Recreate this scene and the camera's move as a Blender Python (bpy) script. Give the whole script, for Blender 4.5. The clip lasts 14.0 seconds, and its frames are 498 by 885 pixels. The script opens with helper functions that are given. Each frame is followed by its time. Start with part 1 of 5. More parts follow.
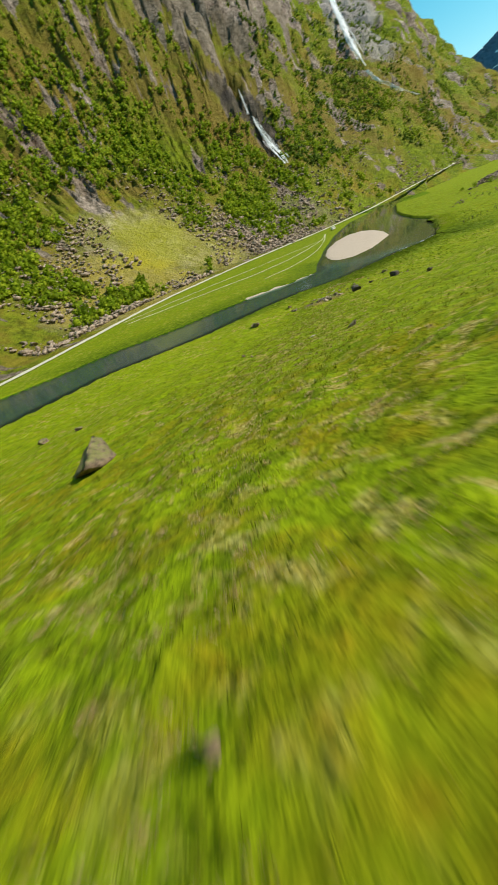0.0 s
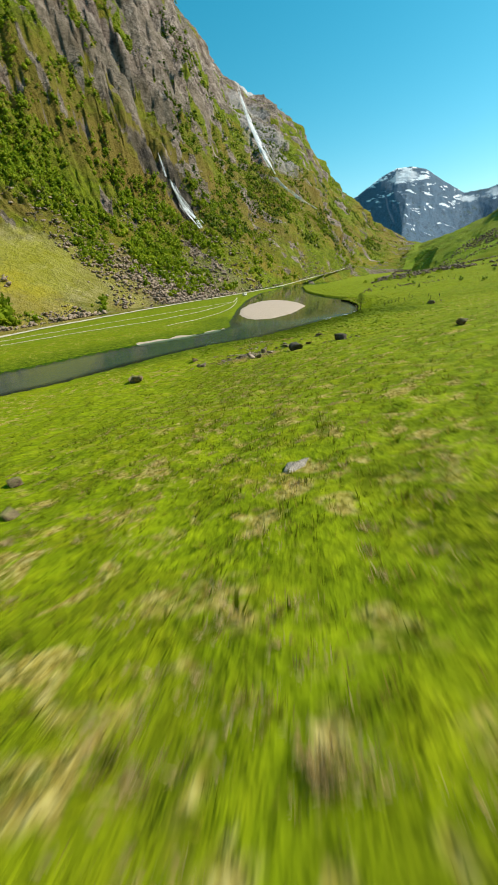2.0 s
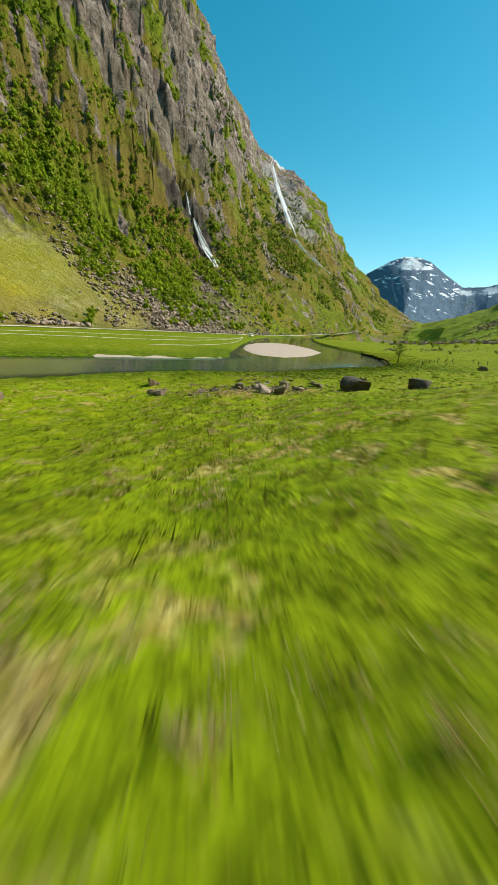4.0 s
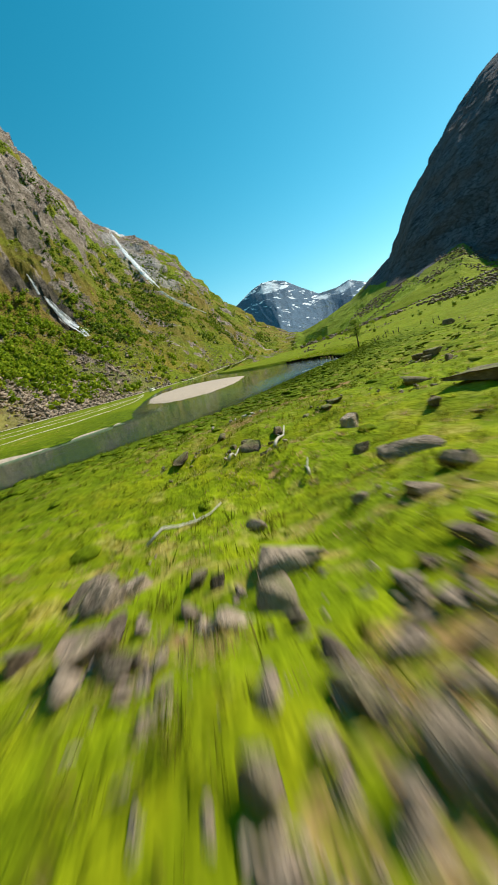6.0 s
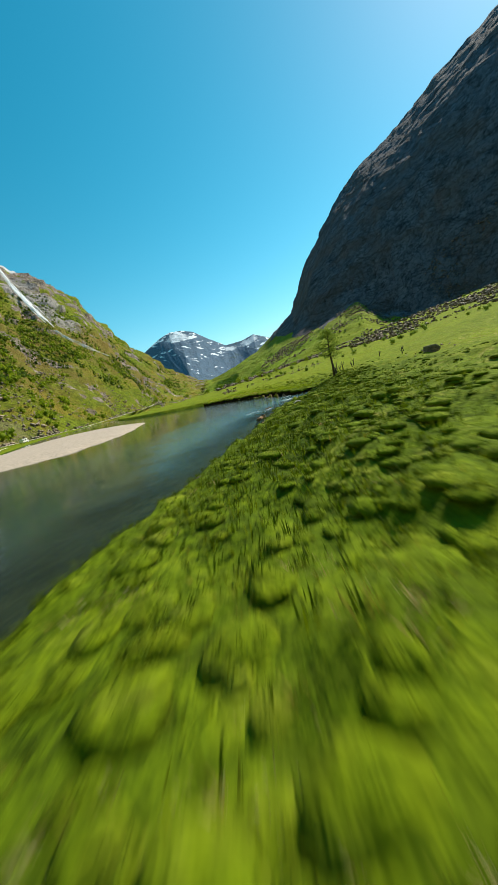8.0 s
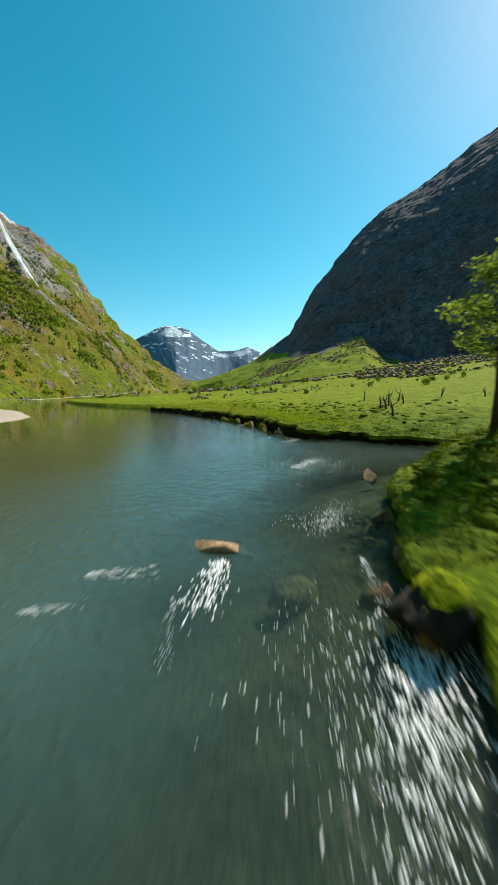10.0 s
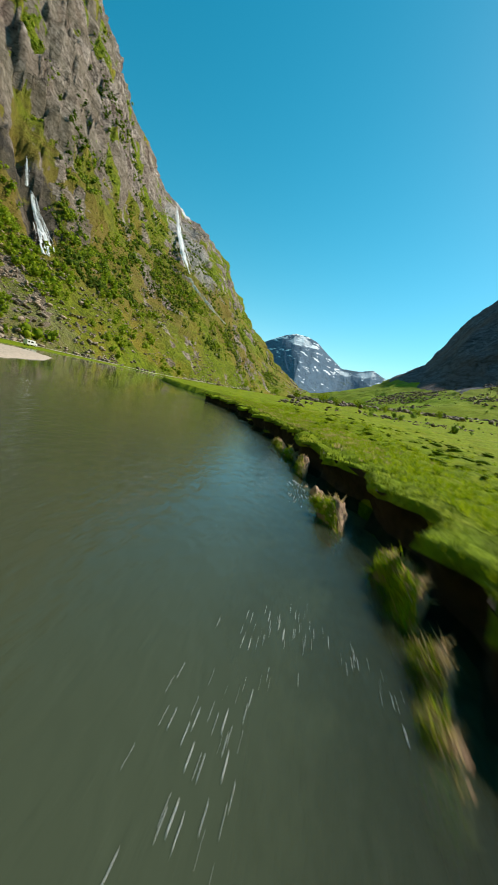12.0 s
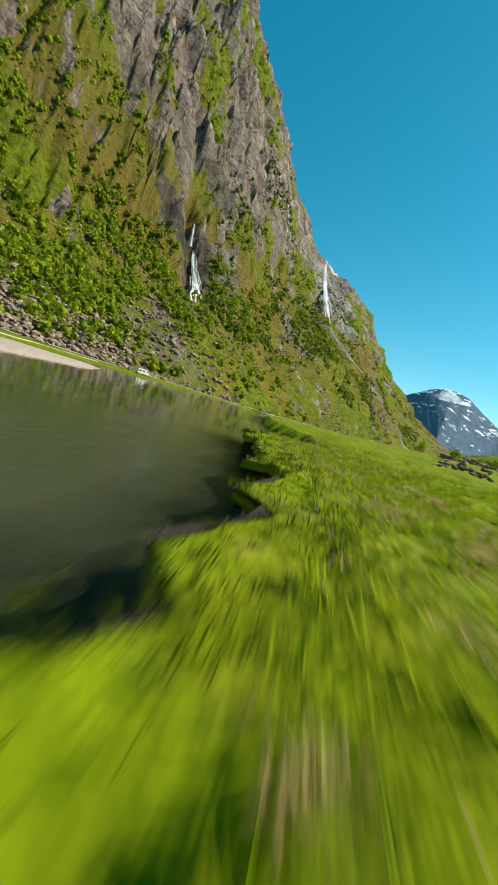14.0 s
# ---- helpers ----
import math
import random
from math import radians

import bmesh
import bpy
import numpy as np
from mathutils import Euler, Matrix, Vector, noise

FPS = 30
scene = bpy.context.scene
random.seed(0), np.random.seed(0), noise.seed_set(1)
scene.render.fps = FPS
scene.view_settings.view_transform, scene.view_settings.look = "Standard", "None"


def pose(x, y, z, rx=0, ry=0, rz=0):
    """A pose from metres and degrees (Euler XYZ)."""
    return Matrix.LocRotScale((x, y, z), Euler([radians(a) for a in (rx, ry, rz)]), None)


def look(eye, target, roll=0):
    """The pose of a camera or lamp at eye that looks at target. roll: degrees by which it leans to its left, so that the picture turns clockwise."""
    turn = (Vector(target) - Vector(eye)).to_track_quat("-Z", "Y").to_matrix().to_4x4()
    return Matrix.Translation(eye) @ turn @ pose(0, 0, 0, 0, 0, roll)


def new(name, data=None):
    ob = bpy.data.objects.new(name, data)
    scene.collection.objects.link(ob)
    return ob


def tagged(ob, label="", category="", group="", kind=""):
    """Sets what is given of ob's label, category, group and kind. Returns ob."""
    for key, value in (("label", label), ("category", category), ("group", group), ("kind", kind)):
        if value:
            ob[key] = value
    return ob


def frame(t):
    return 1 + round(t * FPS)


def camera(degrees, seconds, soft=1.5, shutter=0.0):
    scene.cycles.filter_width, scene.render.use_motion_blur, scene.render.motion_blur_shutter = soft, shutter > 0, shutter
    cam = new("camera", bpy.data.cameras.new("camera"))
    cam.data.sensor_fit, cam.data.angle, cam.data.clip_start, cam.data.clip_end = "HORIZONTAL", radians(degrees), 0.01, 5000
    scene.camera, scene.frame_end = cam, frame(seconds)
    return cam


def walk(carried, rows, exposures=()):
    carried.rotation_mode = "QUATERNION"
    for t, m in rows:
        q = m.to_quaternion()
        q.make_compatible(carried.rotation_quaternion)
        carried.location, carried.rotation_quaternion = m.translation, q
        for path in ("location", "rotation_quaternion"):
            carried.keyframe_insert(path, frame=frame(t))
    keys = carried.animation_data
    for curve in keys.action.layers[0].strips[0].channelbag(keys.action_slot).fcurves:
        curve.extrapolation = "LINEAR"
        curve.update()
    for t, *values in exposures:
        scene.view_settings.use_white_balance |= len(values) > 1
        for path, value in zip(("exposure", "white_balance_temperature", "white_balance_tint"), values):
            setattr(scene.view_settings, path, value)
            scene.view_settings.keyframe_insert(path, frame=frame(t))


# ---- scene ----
# ---------------------------------------------------------------- camera
cam = camera(69.40, 14.0, shutter=0.32)
PATH = [
    (0, (16.528, -91.604, 28.381), (9.029, -76.177, 18.096), -17.94),
    (0.5, (11.273, -81.468, 24.816), (5.701, -64.994, 14.939), -19.52),
    (1, (8.393, -70.246, 22.05), (4.612, -53.057, 12.55), -18.45),
    (1.5, (7.138, -60.79, 19.765), (4.606, -43.152, 10.684), -13.55),
    (2, (6.799, -52.387, 17.893), (4.906, -34.415, 9.326), -4.76),
    (2.2, (6.763, -49.683, 17.272), (4.926, -31.625, 8.873), -1.75),
    (4.3, (1.977, -12.682, 8.489), (0.771, 6.388, 2.584), 4.85),
    (4.5, (1.344, -8.998, 8.015), (0.425, 10.16, 2.35), 2.72),
    (5, (-0.0, 0.0, 6.863), (0.001, 19.327, 1.719), -3.14),
    (5.5, (-0.801, 8.172, 5.857), (0.39, 27.566, 1.122), -8.94),
    (6, (-1.369, 18.305, 4.907), (1.384, 37.632, 0.561), -14.17),
    (6.5, (-1.148, 27.319, 4.237), (3.237, 46.423, 0.259), -16.78),
    (7, (0.38, 37.183, 3.578), (6.415, 55.918, 0.029), -17.30),
    (7.2, (1.428, 40.592, 3.362), (7.945, 59.192, -0.038), -17.13),
    (9.3, (17.789, 75.425, 2.907), (27.612, 92.664, 0.397), -5.53),
    (9.5, (19.487, 78.212, 2.894), (29.265, 95.479, 0.394), -4.10),
    (10, (23.88, 85.109, 2.92), (33.255, 102.588, 0.357), -0.09),
    (10.5, (26.795, 90.01, 2.769), (35.435, 107.843, 0.063), 3.31),
    (11, (30.450, 96.030, 2.450), (37.940, 114.364, -0.339), 7.06),
    (11.5, (34.150, 102.950, 2.180), (40.158, 121.828, -0.564), 10.47),
    (12, (37.200, 109.500, 2.060), (41.417, 128.876, -0.545), 13.46),
    (12.5, (39.750, 116.200, 2.000), (42.226, 135.899, -0.408), 15.39),
    (13, (41.818, 123.326, 1.659), (42.418, 143.197, -0.524), 16.69),
    (13.5, (43.16, 131.532, 1.588), (41.929, 151.391, -0.44), 17.58),
    (14, (43.53, 140.152, 1.866), (40.396, 159.809, -0.081), 17.88),
]
walk(cam, [(t, look(eye, target, roll)) for t, eye, target, roll in PATH])

# ---------------------------------------------------------------- light
SUN_AZ, SUN_EL = 72.0, 43.0
sky = bpy.data.worlds.new("sky")
scene.world = sky
sky.use_nodes = True
wn = sky.node_tree.nodes
heaven = wn.new("ShaderNodeTexSky")
heaven.sky_type, heaven.sun_disc = "NISHITA", False
heaven.sun_elevation, heaven.sun_rotation = radians(SUN_EL), radians(SUN_AZ)
heaven.altitude, heaven.air_density, heaven.dust_density, heaven.ozone_density = 200, 1.0, 0.3, 1.5
wn["Background"].inputs["Strength"].default_value = 0.122
tint = wn.new("ShaderNodeHueSaturation")
tint.inputs["Hue"].default_value, tint.inputs["Saturation"].default_value, tint.inputs["Value"].default_value = 0.459, 1.45, 1.02
sky.node_tree.links.new(heaven.outputs["Color"], tint.inputs["Color"])
sky.node_tree.links.new(tint.outputs["Color"], wn["Background"].inputs["Color"])
lamp = bpy.data.lights.new("sun", "SUN")
lamp.energy, lamp.angle, lamp.color = 5.0, radians(0.53), (1.0, 0.935, 0.79)
sun = new("sun", lamp)
sun_way = Vector((math.sin(radians(SUN_AZ)) * math.cos(radians(SUN_EL)), math.cos(radians(SUN_AZ)) * math.cos(radians(SUN_EL)), math.sin(radians(SUN_EL))))
sun.matrix_world = look(sun_way * 100, (0, 0, 0))
scene.view_settings.exposure = 0.26


# ---------------------------------------------------------------- materials
class Nodes:
    """A small helper to chain shader nodes."""

    def __init__(self, name):
        self.mat = bpy.data.materials.new(name)
        self.mat.use_nodes = True
        self.tree = self.mat.node_tree
        self.bsdf = self.tree.nodes["Principled BSDF"]

    def node(self, kind, **values):
        n = self.tree.nodes.new(kind)
        for key, value in values.items():
            self.feed(n.inputs[key], value)
        return n

    def feed(self, socket, value):
        if isinstance(value, bpy.types.NodeSocket):
            self.tree.links.new(value, socket)
        else:
            socket.default_value = value

    def place(self):
        return self.node("ShaderNodeNewGeometry").outputs["Position"]

    def noise(self, scale, detail=4.0, rough=0.55, vector=None, warp=0.0):
        n = self.node("ShaderNodeTexNoise", Scale=scale, Detail=detail, Roughness=rough, Distortion=warp)
        self.feed(n.inputs["Vector"], vector if vector else self.place())
        return n.outputs["Fac"]

    def ramp(self, fac, *stops):
        n = self.node("ShaderNodeValToRGB", Fac=fac)
        e = n.color_ramp.elements
        while len(e) < len(stops):
            e.new(0.5)
        for one, (at, colour) in zip(e, stops):
            one.position = at
            one.color = (*colour, 1) if isinstance(colour, tuple) else (colour, colour, colour, 1)
        return n.outputs["Color"]

    def mix(self, fac, a, b, how="MIX"):
        n = self.tree.nodes.new("ShaderNodeMix")
        n.data_type, n.blend_type = "RGBA", how
        self.feed(n.inputs[0], fac)
        for socket, value in ((n.inputs[6], a), (n.inputs[7], b)):
            self.feed(socket, (*value, 1) if isinstance(value, tuple) else value)
        return n.outputs[2]

    def math(self, how, a, b=0.0, c=0.0):
        n = self.tree.nodes.new("ShaderNodeMath")
        n.operation = how
        for socket, value in zip(n.inputs, (a, b, c)):
            self.feed(socket, value)
        return n.outputs[0]

    def stretched(self, x, y, z):
        n = self.tree.nodes.new("ShaderNodeVectorMath")
        n.operation = "MULTIPLY"
        self.feed(n.inputs[0], self.place())
        n.inputs[1].default_value = (x, y, z)
        return n.outputs[0]

    def part_of(self, which):
        """x, y, z of the place, or of the normal."""
        g = self.tree.nodes.new("ShaderNodeNewGeometry")
        s = self.node("ShaderNodeSeparateXYZ", Vector=g.outputs["Normal" if which[0] == "n" else "Position"])
        return s.outputs[which[-1].upper()]

    def finish(self, colour, rough=0.9, bump=None, depth=0.1, far=1.0, **more):
        self.feed(self.bsdf.inputs["Base Color"], (*colour, 1) if isinstance(colour, tuple) else colour)
        self.feed(self.bsdf.inputs["Roughness"], rough)
        for key, value in more.items():
            self.feed(self.bsdf.inputs[key.replace("_", " ")], value)
        if bump is not None:
            b = self.node("ShaderNodeBump", Strength=far, Distance=depth, Height=bump)
            self.feed(self.bsdf.inputs["Normal"], b.outputs["Normal"])
        return self.mat


def grass_material():
    n = Nodes("grass")
    patch = n.noise(0.07, 4, 0.6)
    tuft = n.noise(1.6, 3, 0.55, None, 0.5)
    clump = n.noise(0.42, 3, 0.6)
    fine = n.noise(7.0, 2, 0.6)
    green = n.ramp(n.math("ADD", n.math("MULTIPLY", tuft, 0.6), n.math("MULTIPLY", clump, 0.4)), (0.34, (0.120, 0.162, 0.003)), (0.50, (0.188, 0.256, 0.003)), (0.64, (0.278, 0.350, 0.005)))
    moss = n.math("MULTIPLY", n.ramp(n.noise(0.33, 4, 0.65), (0.43, 0.0), (0.60, 0.8)), n.ramp(tuft, (0.4, 0.35), (0.6, 1.0)))
    sour = n.ramp(n.math("DIVIDE", n.math("ADD", n.part_of("py"), 90.0), 130.0), (0.08, 1.0), (0.26, 0.35), (0.60, 0.22), (0.90, 0.45))
    green = n.mix(n.math("MULTIPLY", moss, sour), green, (0.27, 0.195, 0.006))
    dry = n.ramp(fine, (0.34, (0.25, 0.15, 0.035)), (0.5, (0.43, 0.31, 0.09)), (0.66, (0.57, 0.46, 0.19)))
    worn = n.math("MULTIPLY", n.ramp(patch, (0.40, 0.10), (0.58, 1.0)), n.ramp(n.noise(0.9, 4, 0.6, None, 0.4), (0.54, 0.0), (0.62, 0.75)))
    lush = n.node("ShaderNodeAttribute")
    lush.attribute_name = "lush"
    wet = lush.outputs["Fac"]
    # lush green; its dark end also puts the hollows' shade into the colour
    rich = n.ramp(n.math("ADD", n.math("MULTIPLY", n.noise(0.9, 4, 0.6), 0.6), n.math("MULTIPLY", fine, 0.4)), (0.34, (0.030, 0.052, 0.002)), (0.52, (0.098, 0.150, 0.003)), (0.68, (0.215, 0.275, 0.006)))
    green = n.mix(wet, green, rich)
    worn = n.math("MULTIPLY", worn, n.math("SUBTRACT", 1.0, n.math("MULTIPLY", wet, 0.92)))
    worn = n.math("MULTIPLY", worn, n.ramp(n.math("DIVIDE", n.part_of("py"), 200.0), (0.46, 1.0), (0.55, 0.35)))
    colour = n.mix(worn, green, dry)
    trod = n.node("ShaderNodeAttribute")
    trod.attribute_name = "bare"
    bald = n.ramp(n.math("ADD", trod.outputs["Fac"], n.math("MULTIPLY", n.math("SUBTRACT", n.noise(2.6, 4, 0.65), 0.5), 1.5)), (0.48, 0.0), (0.62, 0.95))
    colour = n.mix(bald, colour, n.ramp(n.noise(9.0, 4, 0.7), (0.35, (0.19, 0.105, 0.038)), (0.65, (0.47, 0.305, 0.135))))
    # small leafy clumps; the shade in their gaps is darkened into the colour
    leafy_shade = n.noise(3.4, 3, 0.6, None, 0.3)
    colour = n.mix(0.6, colour, n.ramp(leafy_shade, (0.36, 0.66), (0.48, 0.98), (0.62, 1.0)), "MULTIPLY")
    colour = n.mix(0.22, colour, n.ramp(fine, (0.35, 0.35), (0.65, 1.0)), "MULTIPLY")
    return n.finish(colour, 0.95, n.math("ADD", n.math("ADD", tuft, n.math("MULTIPLY", clump, 1.2)), n.math("ADD", n.math("MULTIPLY", leafy_shade, 0.7), n.math("MULTIPLY", fine, 0.25))), 0.13, 1.0, Specular_IOR_Level=0.08)


def mountain_material(name, rock_low, rock_high, green_low, green_high, cover, snow=None, iron=(0.13, 0.075, 0.05), rise=0.0, slabs=(), dry_turf=(0.28, 0.215, 0.03), tree_line=90.0, relief=2.6, dip=0.0, mapped=False, heather=(0.195, 0.132, 0.034)):
    """Bare rock on the steep faces, turf and scrub on the rest."""
    n = Nodes(name)
    streak = n.noise(1.0, 6, 0.65, n.stretched(0.070, 0.070, 0.045), 0.25)
    crack = n.noise(1.0, 5, 0.7, n.stretched(0.30, 0.30, 0.21), 0.3)
    rock = n.ramp(n.math("ADD", n.math("MULTIPLY", streak, 0.6), n.math("MULTIPLY", crack, 0.4)), (0.34, rock_low), (0.50, tuple(0.5 * (a + b) for a, b in zip(rock_low, rock_high))), (0.64, rock_high))
    # cracks drawn dark, with the crevices' shade put into the rock colour
    split_shade = n.noise(1.0, 6, 0.75, n.stretched(0.19, 0.19, 0.30), 0.3)
    rock = n.mix(0.8, rock, n.ramp(split_shade, (0.36, 0.24), (0.45, 0.80), (0.55, 1.0)), "MULTIPLY")
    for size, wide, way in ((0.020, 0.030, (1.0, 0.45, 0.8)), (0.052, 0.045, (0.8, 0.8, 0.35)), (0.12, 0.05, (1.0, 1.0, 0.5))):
        rift_shade = n.noise(size, 4, 0.6, n.stretched(*way), 0.2)
        line = n.math("ABSOLUTE", n.math("SUBTRACT", rift_shade, 0.5))
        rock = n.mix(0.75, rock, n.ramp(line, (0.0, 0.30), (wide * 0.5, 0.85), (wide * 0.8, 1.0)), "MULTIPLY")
    rust = n.ramp(n.noise(0.016, 4, 0.6), (0.44, 0.0), (0.62, 0.85))
    rock = n.mix(rust, rock, n.mix(0.5, rock, iron))
    turf = n.ramp(n.noise(0.16, 6, 0.75), (0.38, green_low), (0.50, tuple(0.5 * (a + b) for a, b in zip(green_low, green_high))), (0.68, green_high))
    ochre = n.math("MULTIPLY", n.ramp(n.noise(0.013, 4, 0.6), (0.46, 0.0), (0.62, 0.9)), n.ramp(n.noise(0.09, 4, 0.7), (0.38, 0.15), (0.58, 1.0)))
    turf = n.mix(ochre, turf, dry_turf)
    lie = n.math("ADD", n.part_of("nz"), n.math("MULTIPLY", n.math("SUBTRACT", n.noise(0.022, 6, 0.68, None, 0.6), 0.5), 1.5 - 0.5 * dip))
    lie = n.math("SUBTRACT", lie, n.math("MULTIPLY", n.math("MINIMUM", n.math("MAXIMUM", n.math("SUBTRACT", n.part_of("pz"), tree_line), 0.0), 420.0), rise))
    slope_line = n.node("ShaderNodeCombineXYZ", X=n.math("ADD", n.part_of("pz"), n.math("MULTIPLY", n.part_of("py"), 0.85)), Y=n.math("MULTIPLY", n.math("SUBTRACT", n.part_of("py"), n.part_of("pz")), 0.16), Z=n.math("MULTIPLY", n.part_of("px"), 0.3)).outputs[0]
    if dip:
        strata = n.noise(0.020, 6, 0.65, slope_line, 0.3)
        lie = n.math("ADD", lie, n.math("MULTIPLY", n.math("SUBTRACT", strata, 0.5), dip))
        # seams along the dip, darkened in the colour for shade inside them
        seam_shade = n.math("ABSOLUTE", n.math("SUBTRACT", n.noise(0.045, 5, 0.62, slope_line, 0.3), 0.5))
        rock = n.mix(0.8, rock, n.ramp(seam_shade, (0.0, 0.20), (0.018, 0.85), (0.034, 1.0)), "MULTIPLY")
        rock = n.mix(n.ramp(n.noise(0.012, 4, 0.6, slope_line), (0.44, 0.0), (0.60, 0.8)), rock, n.mix(0.6, rock, (0.15, 0.125, 0.075)))
    veil = n.ramp(lie, (cover - 0.05, 0.0), (cover + 0.05, 1.0))
    if mapped:
        grown = n.node("ShaderNodeAttribute")
        grown.attribute_name = "turf"
        ragged = n.math("MULTIPLY", n.math("SUBTRACT", n.noise(0.14, 5, 0.7), 0.5), 1.1)
        veil = n.ramp(n.math("ADD", grown.outputs["Fac"], ragged), (0.42, 0.0), (0.58, 1.0))
        heath = n.math("MULTIPLY", n.ramp(n.noise(0.011, 5, 0.65, slope_line), (0.43, 0.0), (0.57, 0.8)), n.ramp(n.math("DIVIDE", n.part_of("pz"), 400.0), (0.06, 0.0), (0.18, 1.0), (0.50, 0.9), (0.65, 0.0)))
        turf = n.mix(heath, turf, heather)
    for middle, reach, tone, strength in slabs:
        far = n.node("ShaderNodeVectorMath", **{})
        far.operation = "DISTANCE"
        n.feed(far.inputs[0], n.place())
        far.inputs[1].default_value = middle
        off = n.math("ADD", n.math("DIVIDE", far.outputs["Value"], reach), n.math("MULTIPLY", n.math("SUBTRACT", n.noise(3.0 / reach, 5, 0.65), 0.5), 1.3))
        near = n.ramp(off, (0.75, strength), (1.0, 0.0))
        rock = n.mix(near, rock, n.mix(0.62, rock, tone))
        veil = n.math("MULTIPLY", veil, n.math("SUBTRACT", 1.0, near))
    colour = n.mix(veil, rock, turf)
    bump = n.math("ADD", n.math("ADD", n.math("MULTIPLY", streak, 0.8), crack), n.math("MULTIPLY", split_shade, 1.5))
    if snow:
        low, high = snow
        tall = n.math("DIVIDE", n.math("SUBTRACT", n.part_of("pz"), low), high - low)
        lay = n.math("ADD", n.math("MULTIPLY", tall, 0.16), n.math("MULTIPLY", n.noise(0.55, 4, 0.58, n.node("ShaderNodeCombineXYZ", X=n.math("MULTIPLY", n.math("ADD", n.math("MULTIPLY", n.part_of("px"), 0.30), n.part_of("pz")), 0.038), Y=n.math("MULTIPLY", n.math("SUBTRACT", n.part_of("px"), n.part_of("pz")), 0.017), Z=n.math("MULTIPLY", n.part_of("py"), 0.0012)).outputs[0], 0.6), 1.25))
        lay = n.math("ADD", lay, n.math("MULTIPLY", n.part_of("nz"), 0.10))
        lay = n.math("SUBTRACT", lay, 0.485)
        white = n.ramp(lay, (0.42, 0.0), (0.45, 1.0))
        colour = n.mix(white, colour, (0.80, 0.83, 0.86))
    return n.finish(colour, 0.95, bump, relief, 0.9, Specular_IOR_Level=0.1)


def stone_material(name, low, high, moss=0.35, scale=1.0):
    n = Nodes(name)
    big, small = n.noise(1.6 * scale, 5, 0.65), n.noise(14 * scale, 4, 0.7)
    colour = n.ramp(n.math("ADD", n.math("MULTIPLY", big, 0.6), n.math("MULTIPLY", small, 0.4)), (0.39, low), (0.62, high))
    tone = n.node("ShaderNodeObjectInfo").outputs["Random"]
    isle = n.node("ShaderNodeNewGeometry").outputs["Random Per Island"]
    colour = n.mix(0.55, colour, n.ramp(n.math("FRACT", n.math("ADD", tone, isle)), (0.0, 0.45), (1.0, 1.0)), "MULTIPLY")
    lichen = n.math("MULTIPLY", n.ramp(n.part_of("nz"), (0.35, 0.0), (0.85, 1.0)), n.ramp(n.noise(2.6 * scale, 5, 0.7), (0.62 - 0.3 * moss, 0.0), (0.72 - 0.2 * moss, moss)))
    colour = n.mix(lichen, colour, (0.17, 0.19, 0.035))
    return n.finish(colour, 0.88, n.math("ADD", big, small), 0.06 / scale, 1.0)


def leaf_material(name, low, mid, high):
    n = Nodes(name)
    isle = n.node("ShaderNodeNewGeometry").outputs["Random Per Island"]
    wide = n.noise(0.05, 3, 0.6)
    colour = n.ramp(n.math("ADD", n.math("MULTIPLY", isle, 0.6), n.math("MULTIPLY", wide, 0.4)), (0.15, low), (0.5, mid), (0.85, high))
    n.finish(colour, 0.7)
    n.bsdf.inputs["Specular IOR Level"].default_value = 0.1
    soft = n.node("ShaderNodeBsdfTranslucent", Color=colour)
    both = n.node("ShaderNodeMixShader")
    n.feed(both.inputs[0], 0.45)
    n.tree.links.new(n.bsdf.outputs[0], both.inputs[1])
    n.tree.links.new(soft.outputs[0], both.inputs[2])
    n.tree.links.new(both.outputs[0], n.tree.nodes["Material Output"].inputs["Surface"])
    return n.mat


